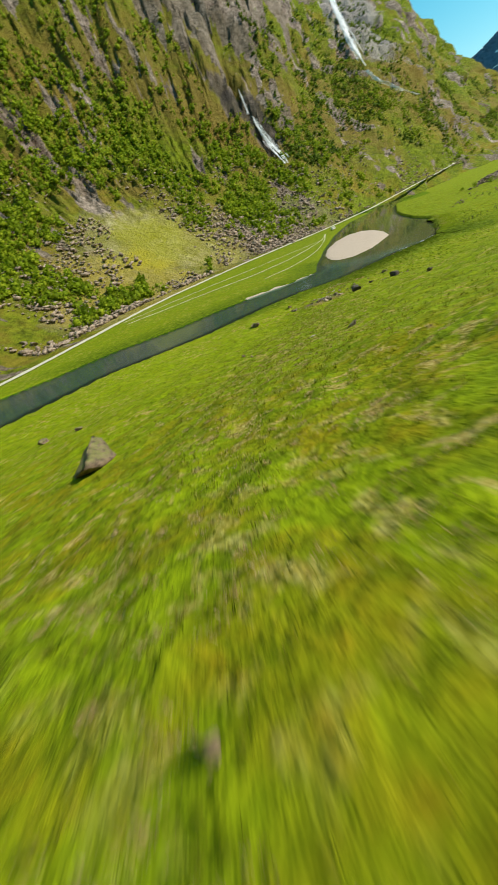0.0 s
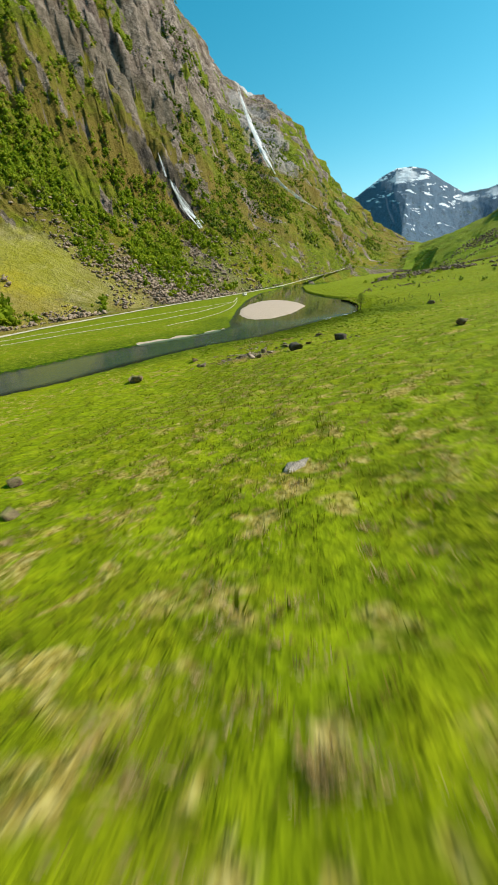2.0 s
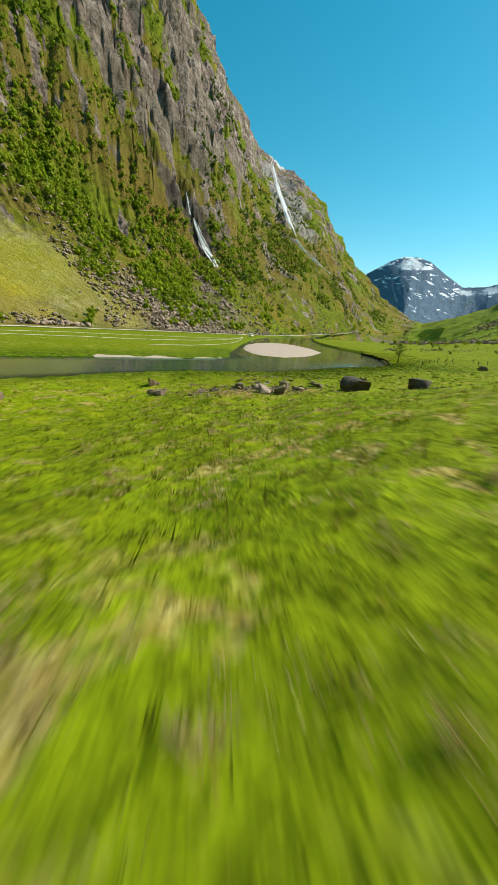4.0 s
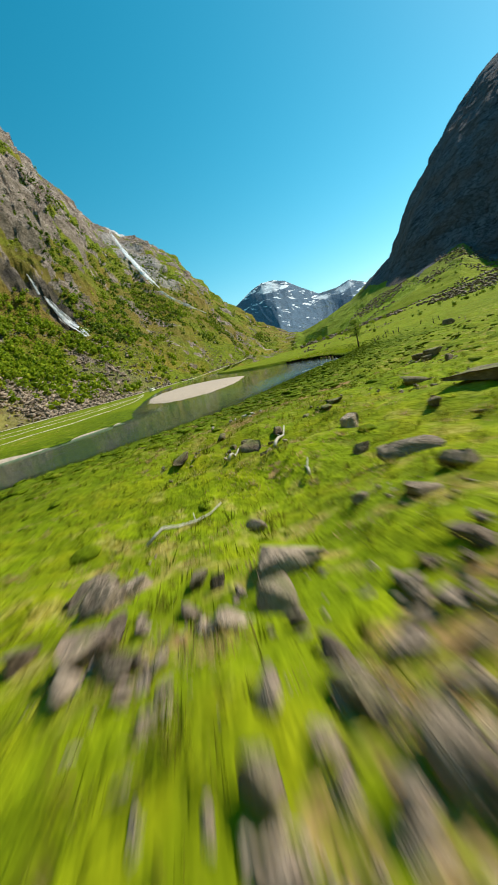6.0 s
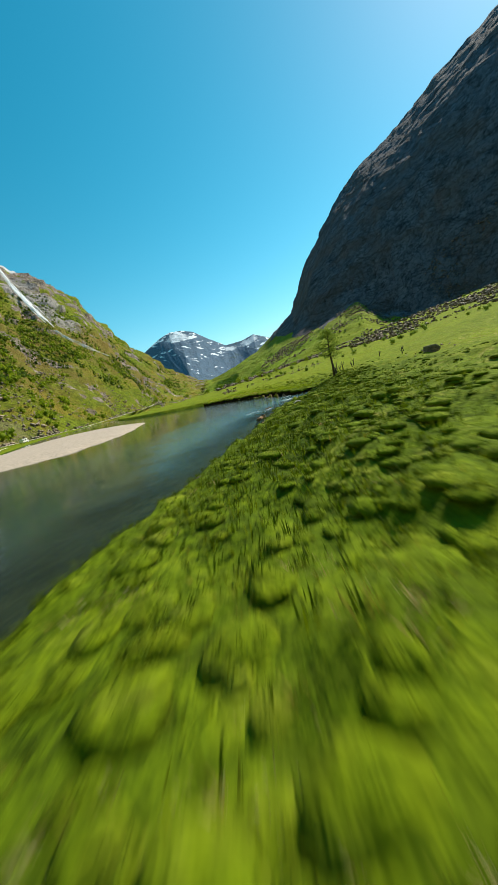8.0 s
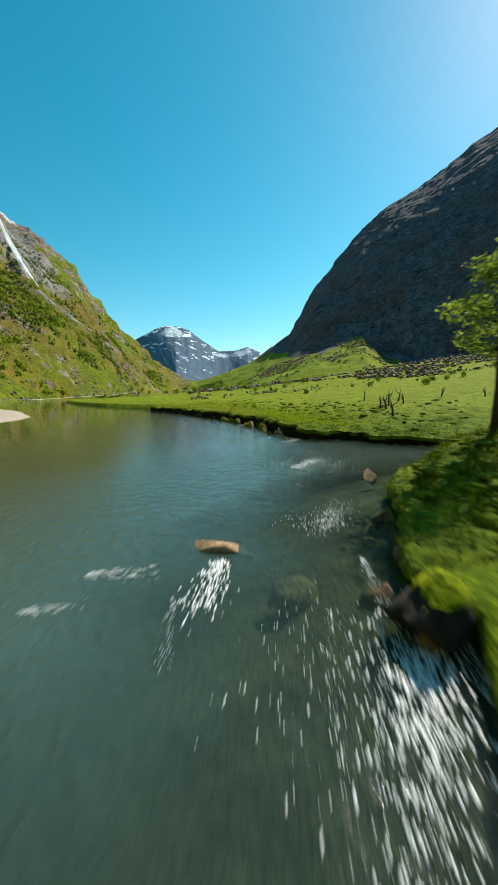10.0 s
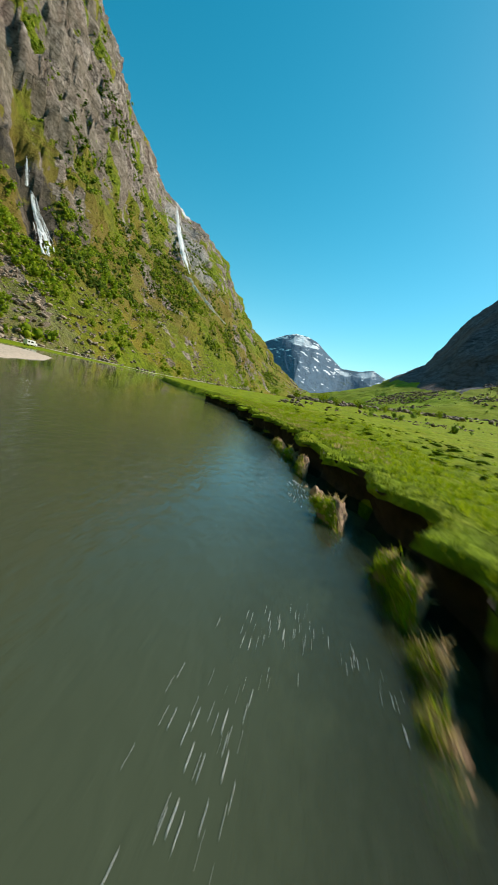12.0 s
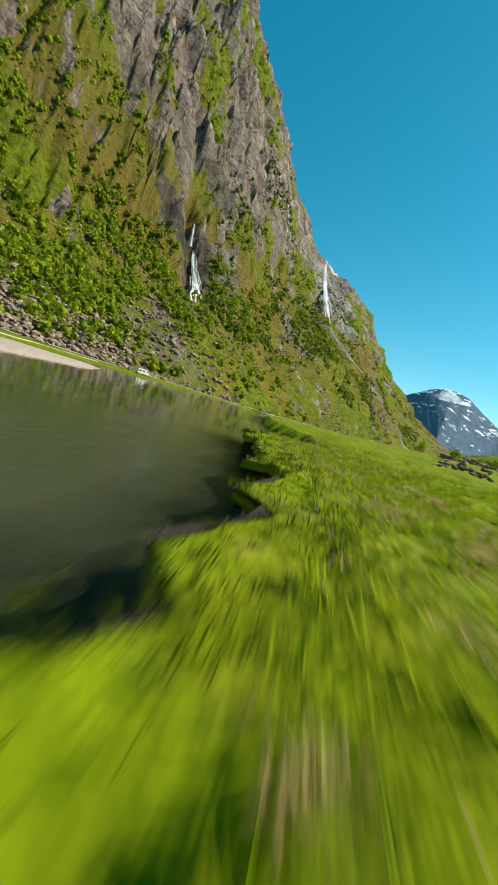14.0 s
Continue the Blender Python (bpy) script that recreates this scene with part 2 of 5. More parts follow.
def water_material():
    n = Nodes("river_water")
    broad = n.noise(1.0, 3, 0.5, n.stretched(0.35, 0.22, 0.3), 0.5)
    chop = n.noise(1.0, 4, 0.6, n.stretched(4.6, 2.8, 3.0), 0.8)
    reach = n.math("ADD", n.math("MULTIPLY", n.math("SUBTRACT", n.part_of("py"), 84.5), 0.055), n.math("MULTIPLY", n.math("SUBTRACT", n.noise(0.03, 3, 0.5), 0.5), 1.6))
    murk_sheen = n.ramp(reach, (0.05, (0.060, 0.112, 0.100)), (0.85, (0.055, 0.064, 0.036)))
    # darker below y 90; the brighter teal beyond carries the sky's reflection as colour
    murk_sheen = n.mix(1.0, murk_sheen, n.ramp(n.math("DIVIDE", n.part_of("py"), 120.0), (0.64, 0.55), (0.75, 1.0)), "MULTIPLY")
    lane = n.math("ADD", n.math("MULTIPLY", n.part_of("px"), 0.10), n.math("MULTIPLY", n.part_of("py"), -0.035))
    riffle = n.ramp(n.math("ADD", n.math("ADD", lane, 1.95), n.noise(0.3, 3, 0.6)), (0.55, 0.10), (0.85, 0.55), (1.5, 1.0))
    riffle = n.math("MULTIPLY", riffle, n.ramp(n.math("DIVIDE", n.part_of("py"), 120.0), (0.77, 1.0), (0.86, 0.38)))
    deep = n.node("ShaderNodeAttribute")
    deep.attribute_name = "depth"
    shoal = n.math("MULTIPLY", n.ramp(deep.outputs["Fac"], (0.35, 1.0), (0.80, 0.0)), n.ramp(n.math("DIVIDE", n.part_of("py"), 120.0), (0.66, 0.0), (0.72, 1.0), (0.84, 1.0), (0.90, 0.15)))
    riffle = n.math("MAXIMUM", riffle, shoal)
    rapid = n.ramp(n.math("ADD", n.math("ADD", n.math("ADD", n.math("MULTIPLY", n.part_of("px"), 0.10), n.math("MULTIPLY", n.part_of("py"), -0.052)), 2.15), n.math("MULTIPLY", n.noise(0.4, 3, 0.6), 0.3)), (0.30, 0.0), (0.75, 1.0))
    rapid = n.math("MULTIPLY", rapid, n.ramp(n.math("DIVIDE", n.part_of("py"), 120.0), (0.80, 1.0), (0.88, 0.0)))
    riffle = n.math("ADD", riffle, n.math("MULTIPLY", rapid, 1.8))
    n.finish(murk_sheen, 0.045, n.math("ADD", n.math("MULTIPLY", broad, 0.6), n.math("MULTIPLY", chop, riffle)), 0.060, 0.8, IOR=1.33)
    clear = n.node("ShaderNodeBsdfTransparent", Color=(0.55, 0.72, 0.62, 1))
    both = n.node("ShaderNodeMixShader")
    n.feed(both.inputs[0], n.ramp(deep.outputs["Fac"], (0.05, 0.05), (0.28, 0.30), (0.62, 0.94)))
    n.tree.links.new(clear.outputs[0], both.inputs[1])
    n.tree.links.new(n.bsdf.outputs[0], both.inputs[2])
    n.tree.links.new(both.outputs[0], n.tree.nodes["Material Output"].inputs["Surface"])
    return n.mat


def foam_material():
    n = Nodes("white_water")
    spot = n.noise(0.5, 4, 0.6)
    n.finish(n.ramp(spot, (0.3, (0.86, 0.87, 0.88)), (0.6, (0.96, 0.96, 0.96))), 1.0, spot, 0.3, 0.5, Specular_IOR_Level=0.0)
    soft = n.node("ShaderNodeBsdfTranslucent", Color=(0.9, 0.92, 0.94, 1))
    both = n.node("ShaderNodeMixShader")
    n.feed(both.inputs[0], 0.25)
    n.tree.links.new(n.bsdf.outputs[0], both.inputs[1])
    n.tree.links.new(soft.outputs[0], both.inputs[2])
    n.tree.links.new(both.outputs[0], n.tree.nodes["Material Output"].inputs["Surface"])
    return n.mat


def plain(name, colour, rough=0.6, vary=0.15, scale=6.0, **more):
    n = Nodes(name)
    spot = n.noise(scale, 4, 0.6)
    dark = tuple(c * (1 - vary * 2) for c in colour)
    return n.finish(n.ramp(spot, (0.35, dark), (0.65, colour)), rough, spot, 0.01, 0.5, **more)


GRASS = grass_material()
# near-black slabs in the gully: wet rock plus cleft shade put into the colour
WEST_ROCK = mountain_material("west_cliff", (0.105, 0.074, 0.056), (0.64, 0.525, 0.44), (0.060, 0.082, 0.005), (0.225, 0.275, 0.012), 0.38, None, rise=0.0010, slabs=[((-62, 1215, 420), 70, (0.40, 0.375, 0.36), 0.9), ((-20, 1100, 330), 85, (0.40, 0.375, 0.36), 0.9), ((8, 975, 255), 80, (0.40, 0.375, 0.36), 0.85), ((-123, 485, 134), 24, (0.02, 0.02, 0.02), 0.95), ((-107, 472, 100), 26, (0.025, 0.023, 0.023), 0.95), ((-131, 461, 140), 22, (0.02, 0.02, 0.02), 0.95), ((-146, 458, 158), 20, (0.03, 0.028, 0.028), 0.9), ((-93, 263, 12), 62, (0.34, 0.26, 0.12), 0.38), ((-137, 212, 14), 58, (0.34, 0.33, 0.012), 0.85), ((-165, 190, 22), 50, (0.32, 0.32, 0.02), 0.8), ((-56, 318, 10), 48, (0.30, 0.21, 0.14), 0.4), ((-138, 120, 6), 62, (0.42, 0.34, 0.015), 0.85), ((-62, 1392, 512), 26, (0.85, 0.86, 0.88), 0.95), ((-22, 1398, 505), 18, (0.85, 0.86, 0.88), 0.95), ((-95, 1385, 520), 14, (0.85, 0.86, 0.88), 0.95)], dip=1.3, dry_turf=(0.25, 0.18, 0.025), mapped=True)
# dark bluish rock: the wall's shade and veiling glare are put into its colour
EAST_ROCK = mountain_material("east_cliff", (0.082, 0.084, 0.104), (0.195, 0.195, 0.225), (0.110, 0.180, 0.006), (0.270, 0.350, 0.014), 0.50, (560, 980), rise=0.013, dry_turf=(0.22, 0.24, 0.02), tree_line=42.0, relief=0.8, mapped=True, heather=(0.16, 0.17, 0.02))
# distance haze is put into the peak's rock and turf as a blue tint
HAZY_PEAK_ROCK = mountain_material("hazy_snowy_peak", (0.075, 0.125, 0.19), (0.185, 0.255, 0.335), (0.050, 0.085, 0.095), (0.085, 0.120, 0.115), 1.02, (60, 900), (0.10, 0.17, 0.25), dry_turf=(0.10, 0.14, 0.15), relief=1.6, slabs=[((1876, 3713, 560), 150, (0.95, 0.97, 1.0), 0.8), ((1690, 3800, 500), 100, (0.95, 0.97, 1.0), 0.9), ((1180, 3990, 690), 130, (0.95, 0.97, 1.0), 0.8)])
STONE = stone_material("grey_boulder", (0.070, 0.048, 0.034), (0.40, 0.295, 0.215), 0.5)
TALUS = stone_material("talus_block", (0.12, 0.085, 0.058), (0.56, 0.43, 0.32), 0.2, 0.5)
SCREE = stone_material("scree_stone", (0.085, 0.060, 0.042), (0.36, 0.27, 0.20), 0.15, 0.5)
WET_STONE = stone_material("wet_brown_stone", (0.10, 0.055, 0.024), (0.60, 0.37, 0.19), 0.1)
LEAF_BUSH = leaf_material("birch_leaves", (0.095, 0.145, 0.006), (0.225, 0.310, 0.012), (0.400, 0.460, 0.026))
LEAF_FAR = leaf_material("far_birch_leaves", (0.040, 0.075, 0.006), (0.095, 0.150, 0.012), (0.190, 0.250, 0.024))
LEAF_TREE = leaf_material("alder_leaves", (0.120, 0.180, 0.020), (0.240, 0.330, 0.040), (0.390, 0.450, 0.080))
# deep green blades, darkened further for the shade in the bank's hollows
BANK_BLADE = leaf_material("bank_blades", (0.028, 0.050, 0.001), (0.080, 0.128, 0.002), (0.165, 0.200, 0.006))
BLADE = leaf_material("grass_blades", (0.070, 0.098, 0.003), (0.145, 0.180, 0.005), (0.345, 0.280, 0.045))
STRAW = leaf_material("straw_blades", (0.300, 0.195, 0.065), (0.480, 0.350, 0.150), (0.680, 0.560, 0.320))
MEADOW_BLADE = leaf_material("meadow_blades", (0.110, 0.175, 0.002), (0.250, 0.345, 0.003), (0.430, 0.470, 0.016))
# dark lichen, with the boulders' shaded side put into the base colour
SHADED_STONE = stone_material("shaded_boulder", (0.022, 0.018, 0.015), (0.125, 0.098, 0.076), 0.3)
PALE = stone_material("pale_stone", (0.26, 0.22, 0.18), (0.60, 0.54, 0.47), 0.1)
MOSSY = stone_material("mossy_brown_stone", (0.065, 0.042, 0.026), (0.34, 0.24, 0.15), 0.75)
BARK = plain("bark", (0.10, 0.075, 0.055), 0.9, 0.35, 18.0)
DEADWOOD = plain("bleached_wood", (0.58, 0.53, 0.45), 0.8, 0.25, 14.0)
DARKWOOD = plain("dark_dead_wood", (0.055, 0.045, 0.036), 0.9, 0.3, 14.0)
RED_EARTH = stone_material("red_brown_earth", (0.20, 0.105, 0.055), (0.62, 0.40, 0.26), 0.0, 2.5)
EARTH = plain("dark_peat", (0.030, 0.020, 0.013), 0.95, 0.35, 5.0)
GRAVEL = plain("pale_gravel", (0.54, 0.43, 0.34), 0.95, 0.18, 2.2)
TRACK = plain("road_gravel", (0.62, 0.57, 0.42), 0.95, 0.15, 0.9)
FOAM = foam_material()
WATER = water_material()
BED = stone_material("river_bed", (0.050, 0.036, 0.020), (0.23, 0.165, 0.085), 0.0, 0.6)
PAINT = plain("white_paint", (0.80, 0.80, 0.78), 0.3, 0.02, 2.0)
GLASS = plain("dark_window", (0.015, 0.018, 0.02), 0.05, 0.1, 2.0)
RUBBER = plain("tyre_rubber", (0.02, 0.02, 0.02), 0.8, 0.1, 9.0)
LAMP_RED = plain("red_lamp", (0.45, 0.02, 0.02), 0.3, 0.05, 9.0)


# ---------------------------------------------------------------- land forms
def lattice(i, j, seed):
    n = (i.astype(np.int64) * 374761393 + j.astype(np.int64) * 668265263 + seed * 974711) & 0x7FFFFFFF
    n = ((n ^ (n >> 13)) * 1274126177) & 0x7FFFFFFF
    return ((n ^ (n >> 16)) & 0xFFFF) / 32767.5 - 1.0


def grain(x, y, seed=0):
    """Smooth noise from -1 to 1."""
    i, j = np.floor(x), np.floor(y)
    u, v = x - i, y - j
    u, v = u * u * (3 - 2 * u), v * v * (3 - 2 * v)
    a = lattice(i, j, seed) * (1 - u) + lattice(i + 1, j, seed) * u
    b = lattice(i, j + 1, seed) * (1 - u) + lattice(i + 1, j + 1, seed) * u
    return a * (1 - v) + b * v


def fbm(x, y, octaves=4, seed=0, gain=0.5):
    total, weight = 0.0, 1.0
    for n in range(octaves):
        total = total + weight * grain(x * 2.03 ** n + 17.3 * n, y * 2.03 ** n - 9.1 * n, seed + n)
        weight *= gain
    return total


def ramp(x, a, b):
    u = np.clip((x - a) / (b - a), 0, 1)
    return u * u * (3 - 2 * u)


# the river's outline at the water line (z = 0): the slope's bank, the pool's meadow bank, then the far shore
BANK_SLOPE = [(-190, -120), (-120, -70), (-79, -35), (-64, -8), (-48, 6.5), (-38, 16), (-31, 26.6), (-21.5, 38.5), (-13, 47), (-4, 52),
              (2, 56), (10, 66.5), (17.0, 75.0), (20.6, 79.4), (21.8, 81.6), (24.0, 84.2), (26.9, 86.2), (28.3, 87.5), (28.2, 88.4), (30.3, 90.0), (32.0, 91.6), (33.4, 92.9), (35.5, 93.7), (39.5, 94.5), (45, 94.9), (48.5, 95.8), (47, 97.3), (43.4, 99.1), (41.9, 101.0), (42, 103.4)]
BANK_POOL = [(39.3, 105.0), (39.7, 108), (40.6, 110.2), (41.1, 112), (41.6, 114.4), (42.05, 117.2), (42.35, 119.2), (42.65, 121.5), (42.9, 123.5), (43.1, 125), (43.05, 126.4), (43.3, 128.3), (43.05, 130.6), (43.16, 132.3), (43.12, 134.2), (43.65, 135.7), (43.25, 138.5), (43.15, 142.2), (43.6, 143.4), (43.3, 146.5), (42.9, 149.5), (42.0, 153.5), (40.9, 157.5), (45, 160.5),
             (41, 176), (36, 195), (31, 230), (29, 262), (31, 330), (40, 400)]
SHORE_FAR = [(14, 400), (6, 330), (-8, 290), (-13, 240), (-15, 209), (-15, 150), (-14, 128), (-13, 100), (-11, 85), (-12.5, 81.5),
             (-23, 69.5), (-32.5, 62.7), (-45, 50.4), (-61, 31.5), (-79, 17.7), (-92, 1), (-106, -13), (-150, -60), (-215, -100)]
RIVER = BANK_SLOPE + BANK_POOL + SHORE_FAR
GRAVEL_BAR = [(-12, 124), (-13.5, 150), (-11, 178), (-4, 198), (5, 200), (13, 186), (19, 165), (21.3, 145), (18, 130), (12.5, 112), (4, 99.5), (-3, 100), (-8, 109)]
ROAD = [(-150, -90), (-121, 0), (-116, 30), (-108, 88), (-90, 145), (-70, 200), (-42, 258), (-22, 300), (0, 360), (28, 450), (80, 600), (145, 780)]


def outline_distance(x, y, ring):
    """The distance to a closed outline, negative inside."""
    best, inside = np.full(np.shape(x), 1e9), np.zeros(np.shape(x), bool)
    for (ax, ay), (bx, by) in zip(ring, ring[1:] + ring[:1]):
        t = np.clip(((x - ax) * (bx - ax) + (y - ay) * (by - ay)) / ((bx - ax) ** 2 + (by - ay) ** 2), 0, 1)
        best = np.minimum(best, (x - ax - t * (bx - ax)) ** 2 + (y - ay - t * (by - ay)) ** 2)
        if ay != by:
            inside ^= ((ay > y) != (by > y)) & (x < (bx - ax) * (y - ay) / (by - ay) + ax)
    return np.where(inside, -1, 1) * np.sqrt(best)


def line_distance(x, y, points):
    best = np.full(np.shape(x), 1e9)
    for (ax, ay), (bx, by) in zip(points, points[1:]):
        t = np.clip(((x - ax) * (bx - ax) + (y - ay) * (by - ay)) / ((bx - ax) ** 2 + (by - ay) ** 2), 0, 1)
        best = np.minimum(best, np.hypot(x - ax - t * (bx - ax), y - ay - t * (by - ay)))
    return best


# the mountains round the valley's middle, by compass angle: where the talus begins, the cliffs' foot, the ridge
MID = (15.0, 60.0)
AZ = [-180, -150, -120, -90, -60, -45, -33, -24, -17, -12, -7, -3.6, 0, 3.8, 7, 10.8, 14, 17.5, 20, 24, 28, 31, 34, 38, 41, 44, 47, 51.5, 57, 64, 72, 90, 120, 150, 180]
BASE_R = [260, 180, 158, 140, 143, 156, 173, 192, 212, 232, 264, 318, 375, 450, 540, 700, 840, 900, 800, 420, 260, 230, 210, 200, 200, 200, 200, 190, 190, 190, 190, 190, 190, 240, 260]
FOOT_R = [420, 330, 310, 300, 300, 310, 335, 370, 410, 450, 560, 650, 680, 720, 800, 1000, 1220, 1300, 1100, 650, 500, 480, 480, 490, 500, 500, 470, 440, 430, 420, 420, 400, 400, 420, 420]
FOOT_EL = [10, 14, 18, 20, 20, 19, 16, 13.5, 12.5, 13, 13, 12.5, 11.5, 9.0, 6.8, 4.4, 3.0, 2.0, 1.7, 2.6, 3.6, 4.6, 5.4, 6.8, 8, 8.9, 6, 5, 5.5, 6.8, 8, 12, 18, 16, 10]
RIDGE_R = [1200, 900, 900, 900, 950, 1000, 1050, 1100, 1150, 1200, 1300, 1350, 1400, 1450, 1500, 1600, 1800, 2000, 1800, 1500, 1300, 1050, 960, 900, 880, 880, 880, 900, 940, 980, 1020, 1100, 1200, 1000, 1200]
RIDGE_EL = [14, 28, 38, 43, 45, 44.5, 43.5, 40.3, 34.3, 28.6, 23.2, 20.9, 19.9, 16.6, 12.3, 8.1, 5.2, 2.7, 2.3, 3.3, 4.9, 7.0, 9.3, 15.8, 19.3, 22.1, 24.1, 25.8, 28.4, 30.8, 34, 37, 33, 24, 14]


def land(x, y):
    """The height of the valley floor and the grass slope; below zero under the river."""
    d = outline_distance(x, y, RIVER)
    far = (line_distance(x, y, SHORE_FAR) < line_distance(x, y, BANK_SLOPE + BANK_POOL) + 2) & (x < 44)
    out = np.maximum(d, 0)
    flat = ramp(y - 0.25 * x, 15, 75)
    steep = 0.00128 * (1 - flat) + 0.00035 * flat
    e = np.minimum(out, 150)
    rise = (0.075 - 0.018 * flat) * out + steep * e * e + steep * 2 * 150 * (out - e) * 0.9
    rise = rise - 1.05 * (1 - flat) * np.exp(-((out - 38) / 16) ** 2) + 1.15 * np.exp(-((x - 38.3) ** 2 + (y - 91.2) ** 2) / 16)
    rise = rise + 0.50 * np.exp(-((x - 0.5) ** 2 / 30 + (y - 8.7) ** 2 / 12)) - 0.62 * np.exp(-((x - 1) ** 2 / 60 + (y - 25.5) ** 2 / 18))
    rise = rise * (1 - 0.88 * ramp(y, 220, 380))
    pool = ramp(y, 100, 110) * ramp(x, 20, 34)
    lip = 0.5 + 0.38 * pool
    near = (lip + 0.3) * ramp(out, 0.25 * pool, 1.0 - 0.45 * pool) - 0.3 + rise
    shore = 0.30 * ramp(out, 0.0, 3.0) + 0.013 * out
    h = np.where(far, shore, near)
    wild = ramp(out, 0.3, 4.0) * np.where(far, 0.25, 1.0)
    hum = 0.17 + 0.13 * flat * ramp(out, 1.0, 4.0) * (1 - 0.85 * pool)
    h = h + wild * (0.26 * fbm(x / 9.0, y / 9.0, 3, 5) + hum * fbm(x / 1.45, y / 1.45, 3, 9))
    bed = -np.minimum(1.6, 0.12 + (0.17 + 0.13 * ramp(y, 92, 100)) * np.maximum(-d, 0)) + 0.1 * fbm(x / 1.5, y / 1.5, 3, 31)
    bed = np.where(pool > 0.3, np.minimum(bed, -0.25), bed)
    return np.where(d < 0, np.minimum(bed, -0.06), h)


# the cleft of the lower waterfall, by compass angle (7.6 m to the degree) and distance
GULLY = [(-25.5 * 7.6, 575), (-21.0 * 7.6, 490), (-18.0 * 7.6, 432), (-15.6 * 7.6, 392)]
# the height, in degrees, up to which turf and scrub climb
TURF_AZ = [-180, -112, -60, -45, -33, -24, -17, -12, -7, -4, 0, 4, 8, 16, 20]
TURF_EL = [12, 34, 34, 33, 31, 26.5, 22.5, 20, 18.5, 16.5, 16.5, 16, 14, 10, 3]


def slant(u, v):
    """Across and along the rock's slabs, which dip to the north."""
    return 0.050 * v + 0.028 * u, 0.062 * u - 0.045 * v


def cover_of(r, az, z):
    """How far the turf covers the mountain, from 0 to 1."""
    u, v = az * 15.5, r + 0 * az
    dip, along = slant(u, v)
    el = np.degrees(np.arctan2(z, r))
    west = np.clip((np.interp(az, TURF_AZ, TURF_EL) - el) / 8.0, -0.36, 0.40)
    west = west + 0.62 * fbm(dip / 2.2, along / 5.0, 4, 143) + 0.42 * fbm(u / 26, v / 26, 4, 147) + 0.28 * fbm(u / 10, v / 9, 3, 151)
    east = (np.where(az < 39, np.interp(az, [18, 24, 28, 34, 39], [6, 6, 6.6, 6.4, 6.8]), np.interp(az, AZ, FOOT_EL) - 0.4) - el) / 1.6 + 0.25 * fbm(u / 22, v / 40, 4, 149)
    k = ramp(az, 18, 22)
    return ramp(west * (1 - k) + east * k, -0.12, 0.16)


def mountain(r, az):
    """The height of the mountains at the distance r and compass angle az (degrees) from the valley's middle."""
    tip = lambda t: np.interp(az, AZ, t)
    rb, rf, rr = tip(BASE_R), tip(FOOT_R), tip(RIDGE_R)
    x, y = MID[0] + r * np.sin(np.radians(az)), MID[1] + r * np.cos(np.radians(az))
    zb, zf, zr = -4.0 + 3 * ramp(az, 16, 24), rf * np.tan(np.radians(tip(FOOT_EL))), rr * np.tan(np.radians(tip(RIDGE_EL)))
    a, b = np.clip((r - rb) / (rf - rb), 0, 1), np.clip((r - rf) / (rr - rf), 0, 1)
    east = ramp(az, 18, 30) * (1 - ramp(az, 120, 150))
    z = zb + (zf - zb) * (0.75 * a + 0.25 * a * a) + (zr - zf) * (b + (0.12 - 0.04 * east - 0.13 * ramp(az, -13, -5) * (1 - ramp(az, 18, 24))) * np.sin(b * 3.1416))
    z = z + np.where(r < rb, (r - rb) * 0.3, 0) - np.where(r > rr, (r - rr) * 0.6, 0)
    s = np.maximum(zr - zf, 20) * (0.4 + 0.6 * ramp(b, 0, 0.3)) * ramp(a, 0.5 + 0.4 * east, 1.0) * (1 - 0.65 * ramp(b, 0.75, 1.0))
    u, v = az * 15.5, r + 0 * az
    dip, along = slant(u, v)
    crag = 1 - np.abs(fbm((u + 0.9 * v) / 130, (v - 0.5 * u) / 52, 5, 11, 0.55)) * 1.7
    slab = fbm(dip / 1.5, along / 6.5, 4, 23, 0.6)
    rib = fbm(u / 9, v / 34, 3, 47)
    fine = fbm((u + 0.4 * v) / 6, (v - 0.2 * u) / 7, 3, 53, 0.6)
    k = dip / 4.6 + 0.7 * fbm(u / 75, v / 110, 3, 41)
    k2 = dip / 1.7 + 0.8 * fbm(u / 30, v / 45, 3, 43)
    saw = np.floor(k) + ramp(k - np.floor(k), 0.55, 0.95) - k
    saw2 = np.floor(k2) + ramp(k2 - np.floor(k2), 0.5, 0.95) - k2
    z = z + s * (0.020 * crag + 0.012 * slab + 0.002 * rib + 0.004 * fine) * (1 - 0.8 * east)
    z = z + s * (1 - east) * (0.042 * saw * (0.55 + 0.45 * grain(u / 55, v / 90, 7)) + 0.024 * saw2)
    ledge = 46.0 + 10 * grain(u / 160, v / 400, 5)
    k = z / ledge + 0.5 * fbm(u / 70, v / 200, 3, 29)
    z = z + ramp(b, 0.02, 0.12) * (1 - east) * 0.20 * ledge * (np.floor(k) + ramp(k - np.floor(k), 0.30, 0.75) - k) * ramp(az, -140, -110) * (1 - ramp(az, 6, 16))
    z = z - 17 * np.exp(-(line_distance(az * 7.6 + 0 * r, r + 0 * az, GULLY) / 8.5) ** 2)
    z = z + ramp(a, 0, 0.2) * (2.6 * fbm(x / 38, y / 38, 4, 3) + 0.9 * fbm(x / 7, y / 7, 3, 13)) * (0.35 + 0.65 * ramp(r, 200, 420))
    return z, a, b


